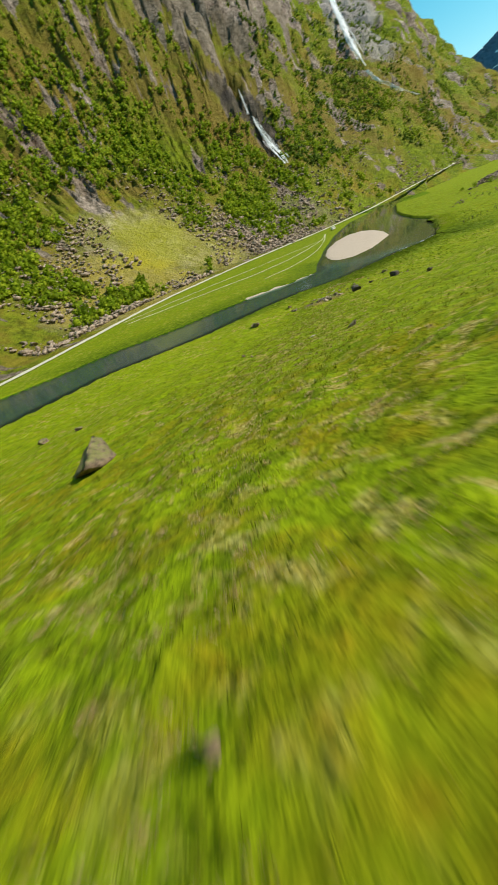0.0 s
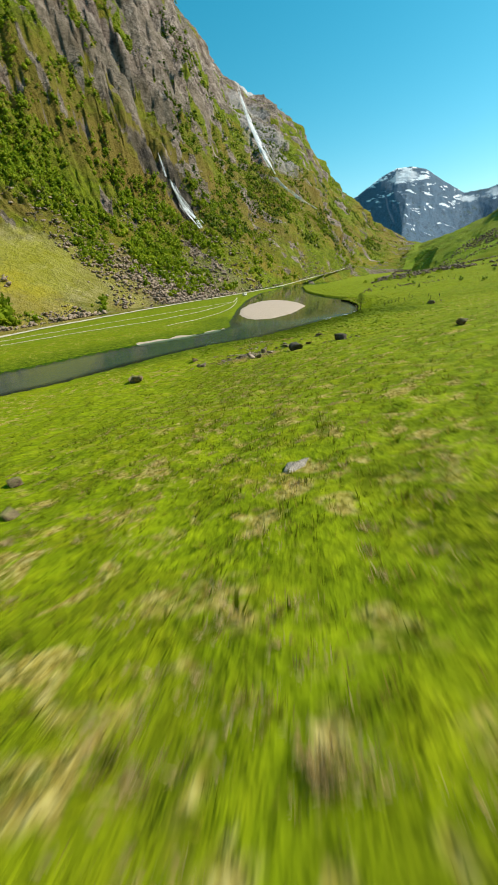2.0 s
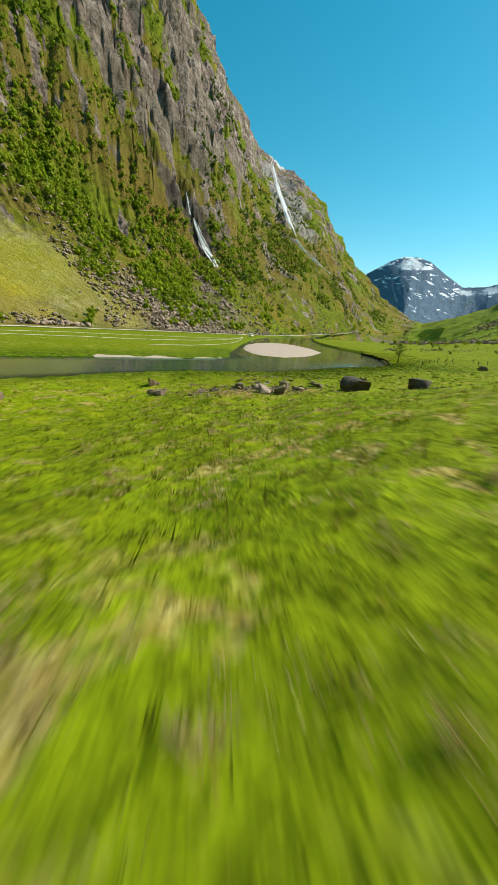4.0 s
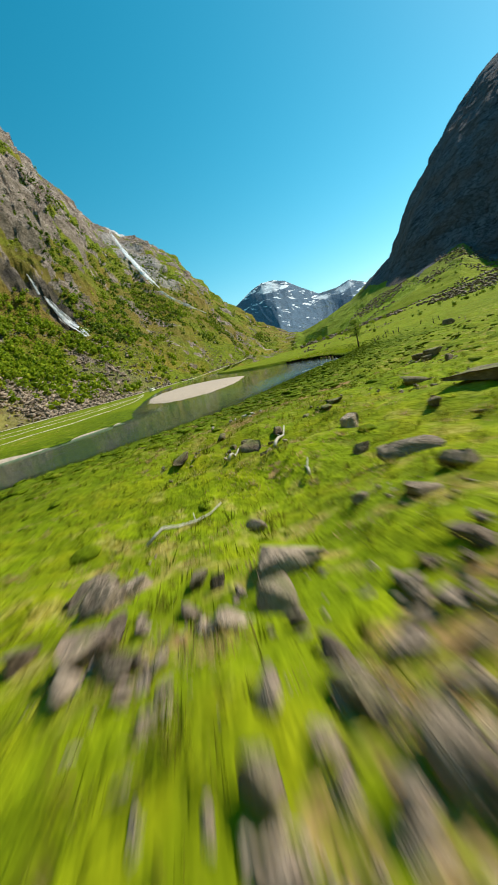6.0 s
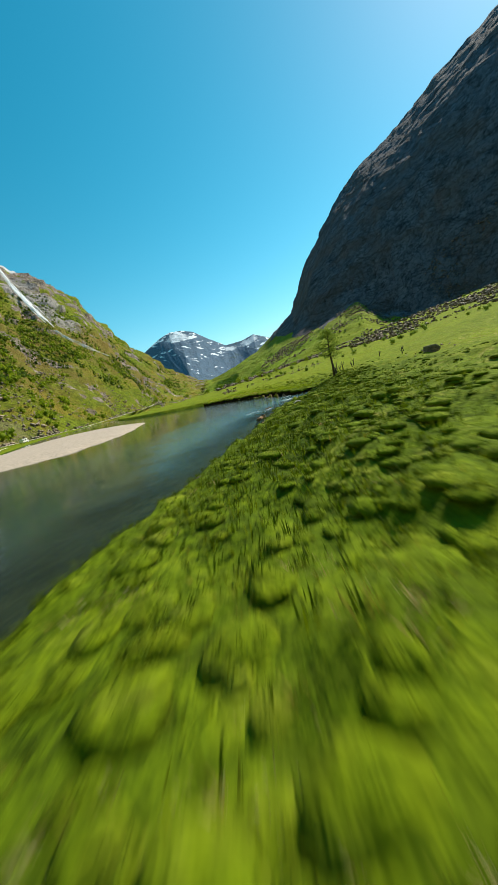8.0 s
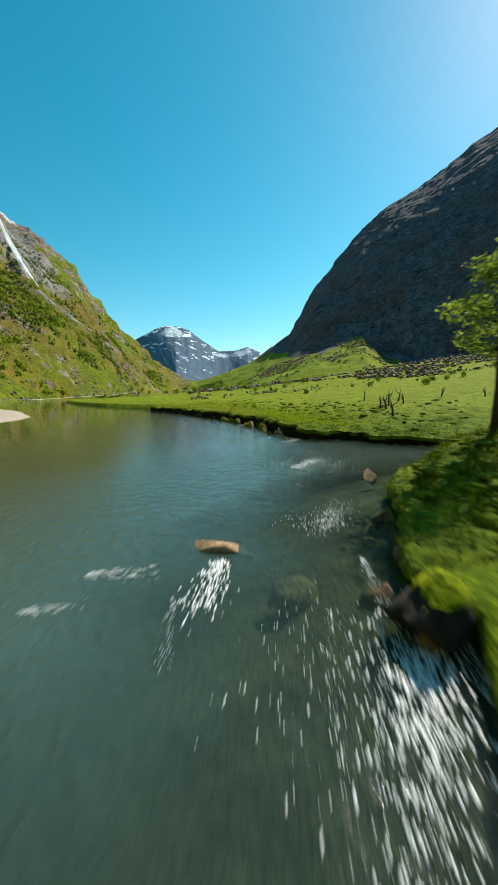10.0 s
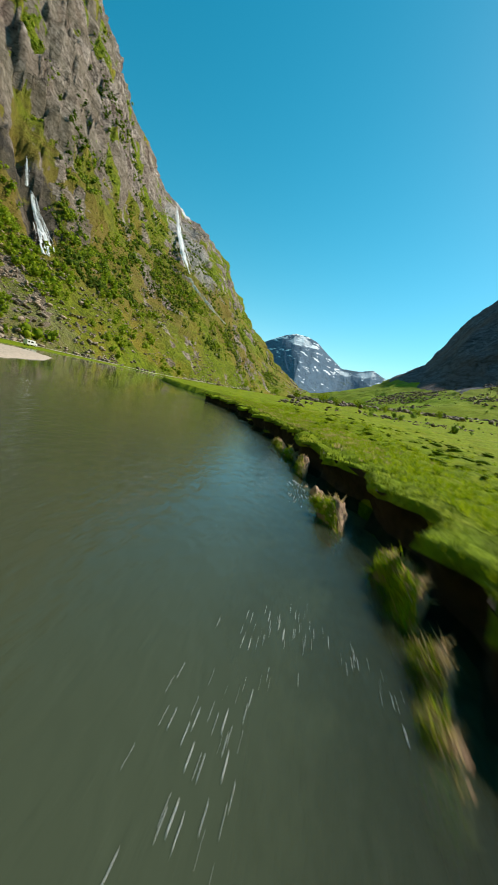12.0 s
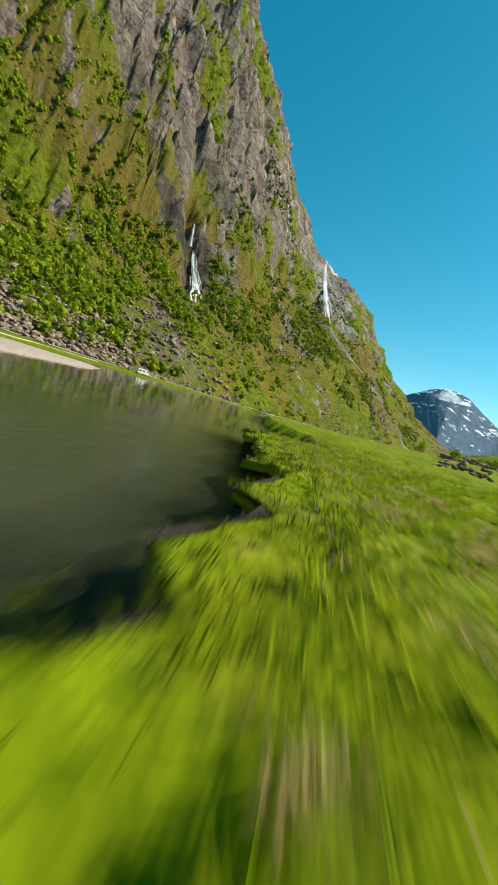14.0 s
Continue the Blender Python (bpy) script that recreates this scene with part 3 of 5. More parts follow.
def ground(x, y):
    """Land or mountain foot, whichever stands higher."""
    x, y = np.asarray(x, float), np.asarray(y, float)
    r, az = np.hypot(x - MID[0], y - MID[1]), np.degrees(np.arctan2(x - MID[0], y - MID[1]))
    rise = mountain(r, az)[0]
    flat = land(x, y)
    over = 1.5
    k = np.clip(0.5 + 0.5 * (rise - flat) / over, 0, 1)
    return np.where(r > 120, flat * (1 - k) + rise * k + over * k * (1 - k), flat)


# ---------------------------------------------------------------- mesh helpers
def sheet(name, x, y, z, material, smooth=True):
    """A mesh from three 2D arrays."""
    rows, cols = x.shape
    m = bpy.data.meshes.new(name)
    v = np.stack([x, y, z], -1).reshape(-1, 3).astype(np.float32)
    i = np.arange(rows * cols).reshape(rows, cols)
    q = np.stack([i[:-1, :-1], i[:-1, 1:], i[1:, 1:], i[1:, :-1]], -1).reshape(-1, 4)
    m.vertices.add(len(v))
    m.vertices.foreach_set("co", v.ravel())
    m.loops.add(q.size)
    m.loops.foreach_set("vertex_index", q.ravel().astype(np.int32))
    m.polygons.add(len(q))
    m.polygons.foreach_set("loop_start", (np.arange(len(q)) * 4).astype(np.int32))
    m.update(calc_edges=True)
    m.validate()
    m.materials.append(material)
    if smooth:
        m.shade_smooth()
    return m


def soup(name, verts, tris, material, smooth=False):
    """A mesh from arrays of vertices and triangles."""
    m = bpy.data.meshes.new(name)
    m.vertices.add(len(verts))
    m.vertices.foreach_set("co", np.asarray(verts, np.float32).ravel())
    m.loops.add(len(tris) * 3)
    m.loops.foreach_set("vertex_index", np.asarray(tris, np.int32).ravel())
    m.polygons.add(len(tris))
    m.polygons.foreach_set("loop_start", (np.arange(len(tris)) * 3).astype(np.int32))
    m.update(calc_edges=True)
    m.validate()
    m.materials.append(material)
    if smooth:
        m.shade_smooth()
    return m


def part(name, mesh, parent, label=""):
    ob = new(name, mesh)
    ob.parent = parent
    return tagged(ob, label)


def flat_ring(name, ring, z, material, crown=0.0, inner=0.6):
    """A low, closed plate with an outline, its middle raised by crown."""
    cx, cy = (sum(p[k] for p in ring) / len(ring) for k in (0, 1))
    fine = []
    for (ax, ay), (bx, by) in zip(ring, ring[1:] + ring[:1]):
        for k in range(8):
            fine.append((ax + (bx - ax) * k / 8, ay + (by - ay) * k / 8))
    n = len(fine)
    px, py = np.array(fine).T
    loops = []
    for k in range(13):
        u = 1 - k / 12.0
        x, y = cx + (px - cx) * u, cy + (py - cy) * u
        wob = 0.5 * ramp(np.full(n, u), 0.99, 0.7)
        h = z + crown * (1 - u ** 5) + (0.06 * fbm(x / 2.5, y / 2.5, 3, 77) if k else -0.25 + 0 * x)
        loops.append(np.stack([x + (0.5 * fbm(x / 3, y / 3, 2, 8) if k < 3 else 0), y + (0.5 * fbm(x / 3, y / 3, 2, 18) if k < 3 else 0), h + 0 * wob], -1))
    g = np.array(loops)
    g = np.concatenate([g, g[:, :1]], 1)
    return sheet(name, g[..., 0], g[..., 1], g[..., 2], material)


def resample(points, step):
    out = []
    for (ax, ay), (bx, by) in zip(points, points[1:]):
        n = max(1, int(math.hypot(bx - ax, by - ay) / step))
        out += [(ax + (bx - ax) * k / n, ay + (by - ay) * k / n) for k in range(n)]
    return out + [points[-1]]


def smooth_line(points, step, rounds=2):
    p = np.array(points, float)
    for _ in range(rounds):
        a, b = p[:-1] * 0.75 + p[1:] * 0.25, p[:-1] * 0.25 + p[1:] * 0.75
        p = np.concatenate([p[:1], np.stack([a, b], 1).reshape(-1, 2), p[-1:]])
    return resample([tuple(q) for q in p], step)


def ribbon(name, points, width, lift, material, step=2.0, ragged=0.0, cols=5, seed=1):
    """A strip that lies on the ground along a line."""
    p = np.array(smooth_line(points, step))
    way = np.gradient(p, axis=0)
    way /= np.linalg.norm(way, axis=1)[:, None]
    side = np.stack([-way[:, 1], way[:, 0]], -1)
    u = np.linspace(-0.5, 0.5, cols)
    wide = width * (1 + ragged * fbm(p[:, 0] / 6, p[:, 1] / 6, 3, seed))
    x = p[:, :1] + side[:, :1] * u * wide[:, None]
    y = p[:, 1:] + side[:, 1:] * u * wide[:, None]
    z = ground(x, y)
    z = np.maximum(z, z.mean(1, keepdims=True) - 0.1) + lift - 0.08 * (np.abs(u) > 0.45)
    return sheet(name, x, y, z, material)


def tube(points, radii, sides=7, cap=True):
    """Vertices and triangles of a tapering limb along points."""
    p = np.array(points, float)
    way = np.gradient(p, axis=0)
    way /= np.linalg.norm(way, axis=1)[:, None] + 1e-9
    a = np.cross(way, (0.31, 0.17, 0.93))
    a /= np.linalg.norm(a, axis=1)[:, None] + 1e-9
    b = np.cross(way, a)
    t = np.linspace(0, 2 * np.pi, sides, endpoint=False)
    v = p[:, None] + np.array(radii)[:, None, None] * (a[:, None] * np.cos(t)[:, None] + b[:, None] * np.sin(t)[:, None])
    i = np.arange(len(p) * sides).reshape(len(p), sides)
    j = np.roll(i, -1, 1)
    tris = np.concatenate([np.stack([i[:-1], j[:-1], j[1:]], -1).reshape(-1, 3), np.stack([i[:-1], j[1:], i[1:]], -1).reshape(-1, 3)])
    v = v.reshape(-1, 3)
    if cap:
        v = np.concatenate([v, p[:1], p[-1:]])
        n = len(v)
        tris = np.concatenate([tris, np.stack([j[0], i[0], np.full(sides, n - 2)], -1), np.stack([i[-1], j[-1], np.full(sides, n - 1)], -1)])
    return v, tris


def merged(bits):
    verts, tris, n = [], [], 0
    for v, t in bits:
        verts.append(v)
        tris.append(np.asarray(t) + n)
        n += len(v)
    return np.concatenate(verts), np.concatenate(tris)


def ball(level):
    b = bmesh.new()
    bmesh.ops.create_icosphere(b, subdivisions=level, radius=1.0)
    v = np.array([tuple(p.co) for p in b.verts])
    t = np.array([[p.index for p in f.verts] for f in b.faces])
    b.free()
    return v, t


BALLS = {k: ball(k) for k in (1, 2, 3)}


def rock_shape(seed, level=3, cuts=15, rough=0.05, near=0.34, far=0.74, block=False):
    """An angular stone of about unit size: a ball cut by planes, then weathered."""
    rng = np.random.default_rng(seed)
    v, t = BALLS[level]
    v = v.copy()
    for _ in range(cuts):
        n = rng.normal(size=3)
        if block:
            n[2] *= 0.22 if rng.random() < 0.75 else 3.0
        n /= np.linalg.norm(n)
        reach = rng.uniform(near, far)
        over = np.maximum(v @ n - reach, 0)
        v -= over[:, None] * n
    if level > 1:
        o = rng.uniform(0, 50, 3)
        bumps = fbm(v[:, 0] * 2.2 + o[0] + v[:, 2] * 1.1, v[:, 1] * 2.2 + o[1] - v[:, 2] * 0.9, 3, seed)
        v *= (1 + rough * bumps)[:, None]
    return v, t


def leaf_clump(rng, count, spread, size):
    """Loose triangular leaf sprays round a middle."""
    c = rng.normal(size=(count, 3))
    c /= np.linalg.norm(c, axis=1)[:, None] + 1e-9
    c *= (rng.uniform(0.25, 1.0, count) ** 0.5)[:, None] * np.array(spread)
    a, b = rng.normal(size=(count, 3)), rng.normal(size=(count, 3))
    a /= np.linalg.norm(a, axis=1)[:, None]
    b -= (a * b).sum(1)[:, None] * a
    b /= np.linalg.norm(b, axis=1)[:, None]
    s = (size * rng.uniform(0.6, 1.4, count))[:, None]
    v = np.stack([c - a * s, c + a * s * 0.3 + b * s * 0.8, c + a * s, c - b * s * 0.7], 1).reshape(-1, 3)
    k = np.arange(count)[:, None] * 4
    return v, np.concatenate([k + [0, 1, 2], k + [0, 2, 3]])


# ---------------------------------------------------------------- ground and mountains
def graded(a, b, c, d, fine, coarse):
    """Grid lines, fine between b and c."""
    return np.concatenate([np.arange(a, b, coarse), np.arange(b, c, fine), np.arange(c, d + coarse, coarse)])


gx, gy = np.meshgrid(graded(-150, -24, 60, 330, 0.48, 2.6), graded(-330, -98, 160, 340, 0.52, 2.6))
gz = ground(gx, gy)
DIRT_LINE = [(1.5, 39.5), (2.6, 40.0), (4.1, 40.7), (6.5, 41.8), (10, 43.4)]
field = sheet("ground", gx, gy, gz, GRASS)
field.materials.append(BED)
over_far = outline_distance(gx, gy, [(-215, -100), (-92, 1), (-32.5, 62.7), (-13, 100), (-13, 240), (6, 330), (-400, 330), (-400, -100)]) < 0
shore = outline_distance(gx, gy, RIVER)
lush = np.maximum(np.maximum(over_far * 0.35, 1.0 * ramp(gy - 0.3 * gx, 20, 38) * (1 - 0.8 * ramp(gy, 104, 128)) * np.exp(-(np.maximum(shore, 0) / 17) ** 2)), ramp(gx, 20, 34) * ramp(gy, 96, 108) * 0.3 * (1 - 0.8 * ramp(gy, 122, 138)))
field.attributes.new("lush", "FLOAT", "POINT").data.foreach_set("value", lush.astype(np.float32).ravel())
field.materials.append(WEST_ROCK)
turf = cover_of(np.hypot(gx - MID[0], gy - MID[1]), np.degrees(np.arctan2(gx - MID[0], gy - MID[1])), gz)
field.attributes.new("turf", "FLOAT", "POINT").data.foreach_set("value", turf.astype(np.float32).ravel())
bare = np.maximum(np.exp(-(line_distance(gx, gy, DIRT_LINE) / 0.85) ** 2), 0.42 * np.exp(-(((gx - 0.6) / 1.6) ** 2 + ((gy - 38.6) / 1.6) ** 2)))
bare = np.maximum(bare, 0.85 * np.exp(-(((gx - 1.2) / 4.2) ** 2 + ((gy - 11.8) / 3.0) ** 2)))
bare = np.maximum(bare, 0.52 * np.exp(-(((gx - 0.3) / 2.6) ** 2 + ((gy - 15.6) / 2.0) ** 2)))
bare = np.maximum(bare, 0.75 * np.exp(-(((gx - 3.2) / 1.8) ** 2 + ((gy - 12.8) / 1.2) ** 2)))
for cx, cy, rx, ry, much in [(-2.6, 21.6, 1.3, 1.0, 0.5), (-0.6, 21.9, 1.2, 0.7, 0.42), (0.2, 20.3, 1.5, 1.2, 0.6), (-1.0, 19.4, 1.4, 0.9, 0.5), (4.6, 15.0, 2.6, 2.0, 0.8), (-0.2, 8.4, 3.0, 2.0, 0.70), (-3.2, 12.0, 2.2, 2.6, 0.66), (-3.0, 15.5, 1.8, 1.5, 0.55), (1.0, 28.0, 2.0, 1.2, 0.45), (1.5, 44.0, 2.4, 4.0, 0.40), (0.8, 37.6, 3.4, 2.6, 0.60)]:
    bare = np.maximum(bare, much * np.exp(-(((gx - cx) / rx) ** 2 + ((gy - cy) / ry) ** 2)))
field.attributes.new("bare", "FLOAT", "POINT").data.foreach_set("value", bare.astype(np.float32).ravel())
low = (np.maximum(np.maximum(gz[:-1, :-1], gz[:-1, 1:]), np.maximum(gz[1:, 1:], gz[1:, :-1])) < 0.02) & (outline_distance(gx[:-1, :-1], gy[:-1, :-1], RIVER) < 0.3)
beyond = (outline_distance(gx[:-1, :-1], gy[:-1, :-1], [(-150, -90), (-121, 0), (-116, 30), (-108, 88), (-90, 145), (-70, 200), (-42, 258), (-22, 300), (-8, 341), (-8, 900), (-900, 900), (-900, -400), (-230, -400)]) < -3.5)
field.polygons.foreach_set("material_index", np.where(beyond, 2, low).astype(np.int32).ravel())
tagged(new("ground", field), "green hummocky grass slope and valley meadow with worn patches", "grass ground", kind="structure")


def ridge_sheet(name, a0, a1, step, material, label, rings=240):
    az = np.arange(a0, a1 + step * 0.5, step)
    v = np.linspace(0, 1, rings)
    rb, rf, rr = (np.interp((az + 180) % 360 - 180, AZ, t) for t in (BASE_R, FOOT_R, RIDGE_R))
    v = v[:, None]
    r = np.where(v < 0.33, (rb - 30) + (rf - rb + 30) * (v / 0.33), np.where(v < 0.93, rf + (rr - rf) * (v - 0.33) / 0.6, rr + rr * 0.6 * np.maximum((v - 0.93) / 0.07, 0) ** 1.6))
    a = az[None] + 0 * r
    x, y = MID[0] + r * np.sin(np.radians(a)), MID[1] + r * np.cos(np.radians(a))
    z = mountain(r, (a + 180) % 360 - 180)[0]
    push = ramp(r, 300, 500) * (0.012 if name == "mountain_west" else 0.004) * r * fbm(a / 1.1, r / 60, 3, 71)
    x, y = x + push * np.cos(np.radians(a)), y - push * np.sin(np.radians(a))
    m = sheet(name, x, y, z - 0.4, material)
    m.attributes.new("turf", "FLOAT", "POINT").data.foreach_set("value", cover_of(r, (a + 180) % 360 - 180, z).astype(np.float32).ravel())
    tagged(new(name, m), label, "mountain", kind="structure")


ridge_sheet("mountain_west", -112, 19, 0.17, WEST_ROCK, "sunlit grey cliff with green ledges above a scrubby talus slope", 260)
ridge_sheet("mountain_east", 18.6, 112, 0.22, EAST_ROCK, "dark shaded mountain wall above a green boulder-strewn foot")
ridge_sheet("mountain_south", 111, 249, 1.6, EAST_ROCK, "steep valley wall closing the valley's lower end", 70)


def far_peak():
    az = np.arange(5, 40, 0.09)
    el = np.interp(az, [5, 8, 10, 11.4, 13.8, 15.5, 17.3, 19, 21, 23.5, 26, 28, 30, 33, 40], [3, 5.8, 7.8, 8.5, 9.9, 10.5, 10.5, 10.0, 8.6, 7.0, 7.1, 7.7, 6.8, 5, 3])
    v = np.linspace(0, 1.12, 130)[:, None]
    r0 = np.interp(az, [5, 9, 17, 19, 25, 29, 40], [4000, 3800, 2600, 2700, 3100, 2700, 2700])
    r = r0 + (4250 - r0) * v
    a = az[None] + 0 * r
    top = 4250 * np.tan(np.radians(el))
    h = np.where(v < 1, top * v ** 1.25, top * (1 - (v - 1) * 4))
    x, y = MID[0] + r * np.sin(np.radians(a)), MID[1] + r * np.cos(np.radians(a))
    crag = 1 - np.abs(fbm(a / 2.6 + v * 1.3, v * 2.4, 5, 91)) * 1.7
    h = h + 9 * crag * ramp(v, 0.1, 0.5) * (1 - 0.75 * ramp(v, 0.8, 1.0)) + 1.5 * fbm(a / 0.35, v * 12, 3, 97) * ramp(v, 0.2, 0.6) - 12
    tagged(new("mountain_far", sheet("mountain_far", x, y, h, HAZY_PEAK_ROCK, True)), "distant mountain with haze put into its colour as blue, snow patches round its summit", "mountain", kind="structure")


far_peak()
wide = np.array([-4900, -2500, -1200, -500, 500, 1200, 2500, 4900], float)
bx, by = np.meshgrid(wide, wide)
tagged(new("ground_far", sheet("ground_far", bx, by, np.full(bx.shape, -9.0), GRASS)), "green land beyond the valley floor", "grass ground", kind="structure")

# ---------------------------------------------------------------- river, gravel, road
wx, wy = np.meshgrid(graded(-216, -20, 48, 61, 0.6, 4.0), graded(-122, 46, 168, 410, 0.6, 4.0))
depth = np.clip(-ground(wx, wy) / 1.7, 0, 1)
river = sheet("water", wx, wy, 0 * wx, WATER)
river.attributes.new("depth", "FLOAT", "POINT").data.foreach_set("value", depth.astype(np.float32).ravel())
water = tagged(new("water", river), "calm grey-green river pool reflecting the sky and the cliffs", "river", kind="structure")
tagged(new("gravel_bar", flat_ring("gravel_bar", GRAVEL_BAR, 0.10, GRAVEL, 0.32)), "pale pinkish gravel bar lying in the river", "gravel bar", kind="structure")
BEACH = [(-37, 58.4), (-32.5, 62), (-23, 69), (-16, 76), (-12.6, 81.3)]
tagged(new("gravel_beach", ribbon("gravel_beach", BEACH, 3.0, 0.09, GRAVEL, 0.6, 1.3, 9)), "narrow strip of pale gravel along the river's far shore", "gravel beach", kind="structure")
tagged(new("road", ribbon("road", ROAD, 4.2, 0.30, TRACK, 4.0)), "pale unpaved gravel road along the foot of the talus", "road", kind="structure")
for line, w in (([(-24, 240), (-22, 205), (-30, 160), (-46, 120), (-72, 92), (-100, 60)], 0.6), ([(-24, 240), (-20, 200), (-19, 150), (-27, 115), (-38, 95)], 0.35), ([(-22, 205), (-45, 165), (-75, 115), (-106, 66)], 0.35)):
    tagged(new("track", ribbon("track", line, w, 0.12, TRACK, 3.0, 0.3)), "faint pale wheel track across the far meadow", "track", kind="structure")


def bank_wall(points, label):
    """The dark cut face of a bank and the turf that hangs over it."""
    p = np.array(smooth_line(points, 0.35, 1))
    top = (0.46 + 0.38 * ramp(p[:, 1], 102, 110))[:, None]
    way = np.gradient(p, axis=0)
    way /= np.linalg.norm(way, axis=1)[:, None]
    out = np.stack([way[:, 1], -way[:, 0]], -1)
    wob = np.minimum(0.50 * fbm(p[:, :1] / 1.3, p[:, 1:] / 1.3, 3, 5) - 0.16, 0.10)
    u = np.linspace(0, 1, 9)[None]
    reach = 0.16 - 0.28 * ramp(p[:, 1:], 97, 104) + wob * (0.4 + 0.6 * ramp(p[:, 1:], 97, 104)) + 0.20 * np.sin(u * 3.1416) + 0.16 * fbm(p[:, :1] * 1.3 + u * 2.5, p[:, 1:] * 1.3 - u * 3.5, 3, 15)
    z = -0.5 + (top + 0.5 + 0.25 * wob) * u + 0 * reach
    x, y = p[:, :1] + out[:, :1] * reach, p[:, 1:] + out[:, 1:] * reach
    tagged(new("river_bank", sheet("river_bank", x, y, z, EARTH)), label, "river bank", kind="structure")
    u = np.linspace(0, 1, 14)[None]
    hang = 0.25 + 0.75 * ramp(p[:, 1:], 97, 104)
    edge = 0.02 - 0.22 * hang + wob * hang + 0.12 * fbm(p[:, :1] * 2.1, p[:, 1:] * 2.1, 3, 19)
    reach = edge + (1.6 - edge) * u ** 1.4
    x, y = p[:, :1] + out[:, :1] * reach, p[:, 1:] + out[:, 1:] * reach
    under = top + 0.25 * wob + 0.10 * fbm(x * 1.2, y * 1.2, 3, 29)
    z = np.where(u < 0.04, under - 0.16, under + 0.06 * np.sin(np.minimum(u * 4, 1) * 1.57))
    k = ramp(u, 0.5, 0.95)
    z = z * (1 - k) + (ground(x, y) - 0.03) * k
    z = np.maximum(z, np.where(u > 0.04, ground(x, y) + 0.015 - 0.05 * (u > 0.97), -9))
    turf = sheet("turf_edge", x, y, z, GRASS)
    turf.attributes.new("lush", "FLOAT", "POINT").data.foreach_set("value", (0.9 - 0.8 * ramp(y, 103, 128)).astype(np.float32).ravel())
    tagged(new("turf_edge", turf), "overhanging green turf along the bank", "turf", kind="structure")
    rng = np.random.default_rng(8)
    count = 18 * len(p)
    i = rng.integers(0, len(p), count)
    j = np.minimum(1 + (rng.random(count) ** 1.5 * 11).astype(int), 12)
    spot = np.stack([x[i, j], y[i, j], z[i, j]], -1) + rng.normal(size=(count, 3)) * (0.1, 0.1, 0.0)
    grass_tufts("bank_edge_grass", spot[:, :2], 0.07 + 0.14 * rng.random(count) ** 2, 7, 41, "soft green grass fringing the cut bank", True, spot[:, 2], BANK_BLADE)


# ---------------------------------------------------------------- things
def level(x, y):
    return float(ground(np.array([x]), np.array([y]))[0])


def boulder(x, y, wide, tall, seed, material=None, label="", group="boulders on the grass slope", deep=None, sunk=0.42, name="boulder", z=None, block=True):
    rng = np.random.default_rng(seed)
    v, t = rock_shape(seed, 3, 11, 0.045, 0.24, 0.52, block)
    v = v / np.abs(v).max(0)
    v = v * (wide / 2, (deep or wide * rng.uniform(0.65, 0.9)) / 2, tall / 2 * (1 + sunk))
    v[:, 2] += tall / 2 * (1 - sunk)
    ob = new(name, soup(name, v, t, material or STONE))
    ob.matrix_world = pose(x, y, (level(x, y) if z is None else z), 0, 0, rng.uniform(0, 360))
    return tagged(ob, label or "grey lichen-spotted boulder lying in the grass", "boulder", group)


def scatter_stones(name, xy, sizes, material, label, level_of=1, seed=3, category="stones", sink=0.25):
    rng = np.random.default_rng(seed)
    kinds = [rock_shape(900 + k, level_of, 11, 0.1, 0.18, 0.46) for k in range(10)]
    kinds = [(v / np.abs(v).max(0) * 0.55, t) for v, t in kinds]
    z = ground(xy[:, 0], xy[:, 1])
    bits = []
    for (x, y), h, s in zip(xy, z, sizes):
        v, t = kinds[rng.integers(10)]
        a = rng.uniform(0, 6.283)
        c, d = math.cos(a), math.sin(a)
        w = v * (s * rng.uniform(0.7, 1.2), s * rng.uniform(0.6, 1.1), s * rng.uniform(0.4, 0.8))
        w = np.stack([w[:, 0] * c - w[:, 1] * d + x, w[:, 0] * d + w[:, 1] * c + y, w[:, 2] + h + s * (0.5 - sink)], -1)
        bits.append((w, t))
    v, t = merged(bits)
    return tagged(new(name, soup(name, v, t, material)), label, category, kind="stuff")


def polar_xy(az, r):
    return np.stack([MID[0] + r * np.sin(np.radians(az)), MID[1] + r * np.cos(np.radians(az))], -1)


def surface_at(az, el):
    """The first place on the mountain seen from the valley's middle at that compass angle and height."""
    r = np.linspace(120, 1900, 3000)
    z = mountain(r, np.full(r.shape, float(az)))[0]
    hit = np.nonzero(z > r * math.tan(radians(el)) + 1)[0]
    k = hit[0] if len(hit) else int(np.argmax(z / r))
    (x, y), = polar_xy(np.array([az]), r[k:k + 1])
    return Vector((x, y, z[k])), r[k]


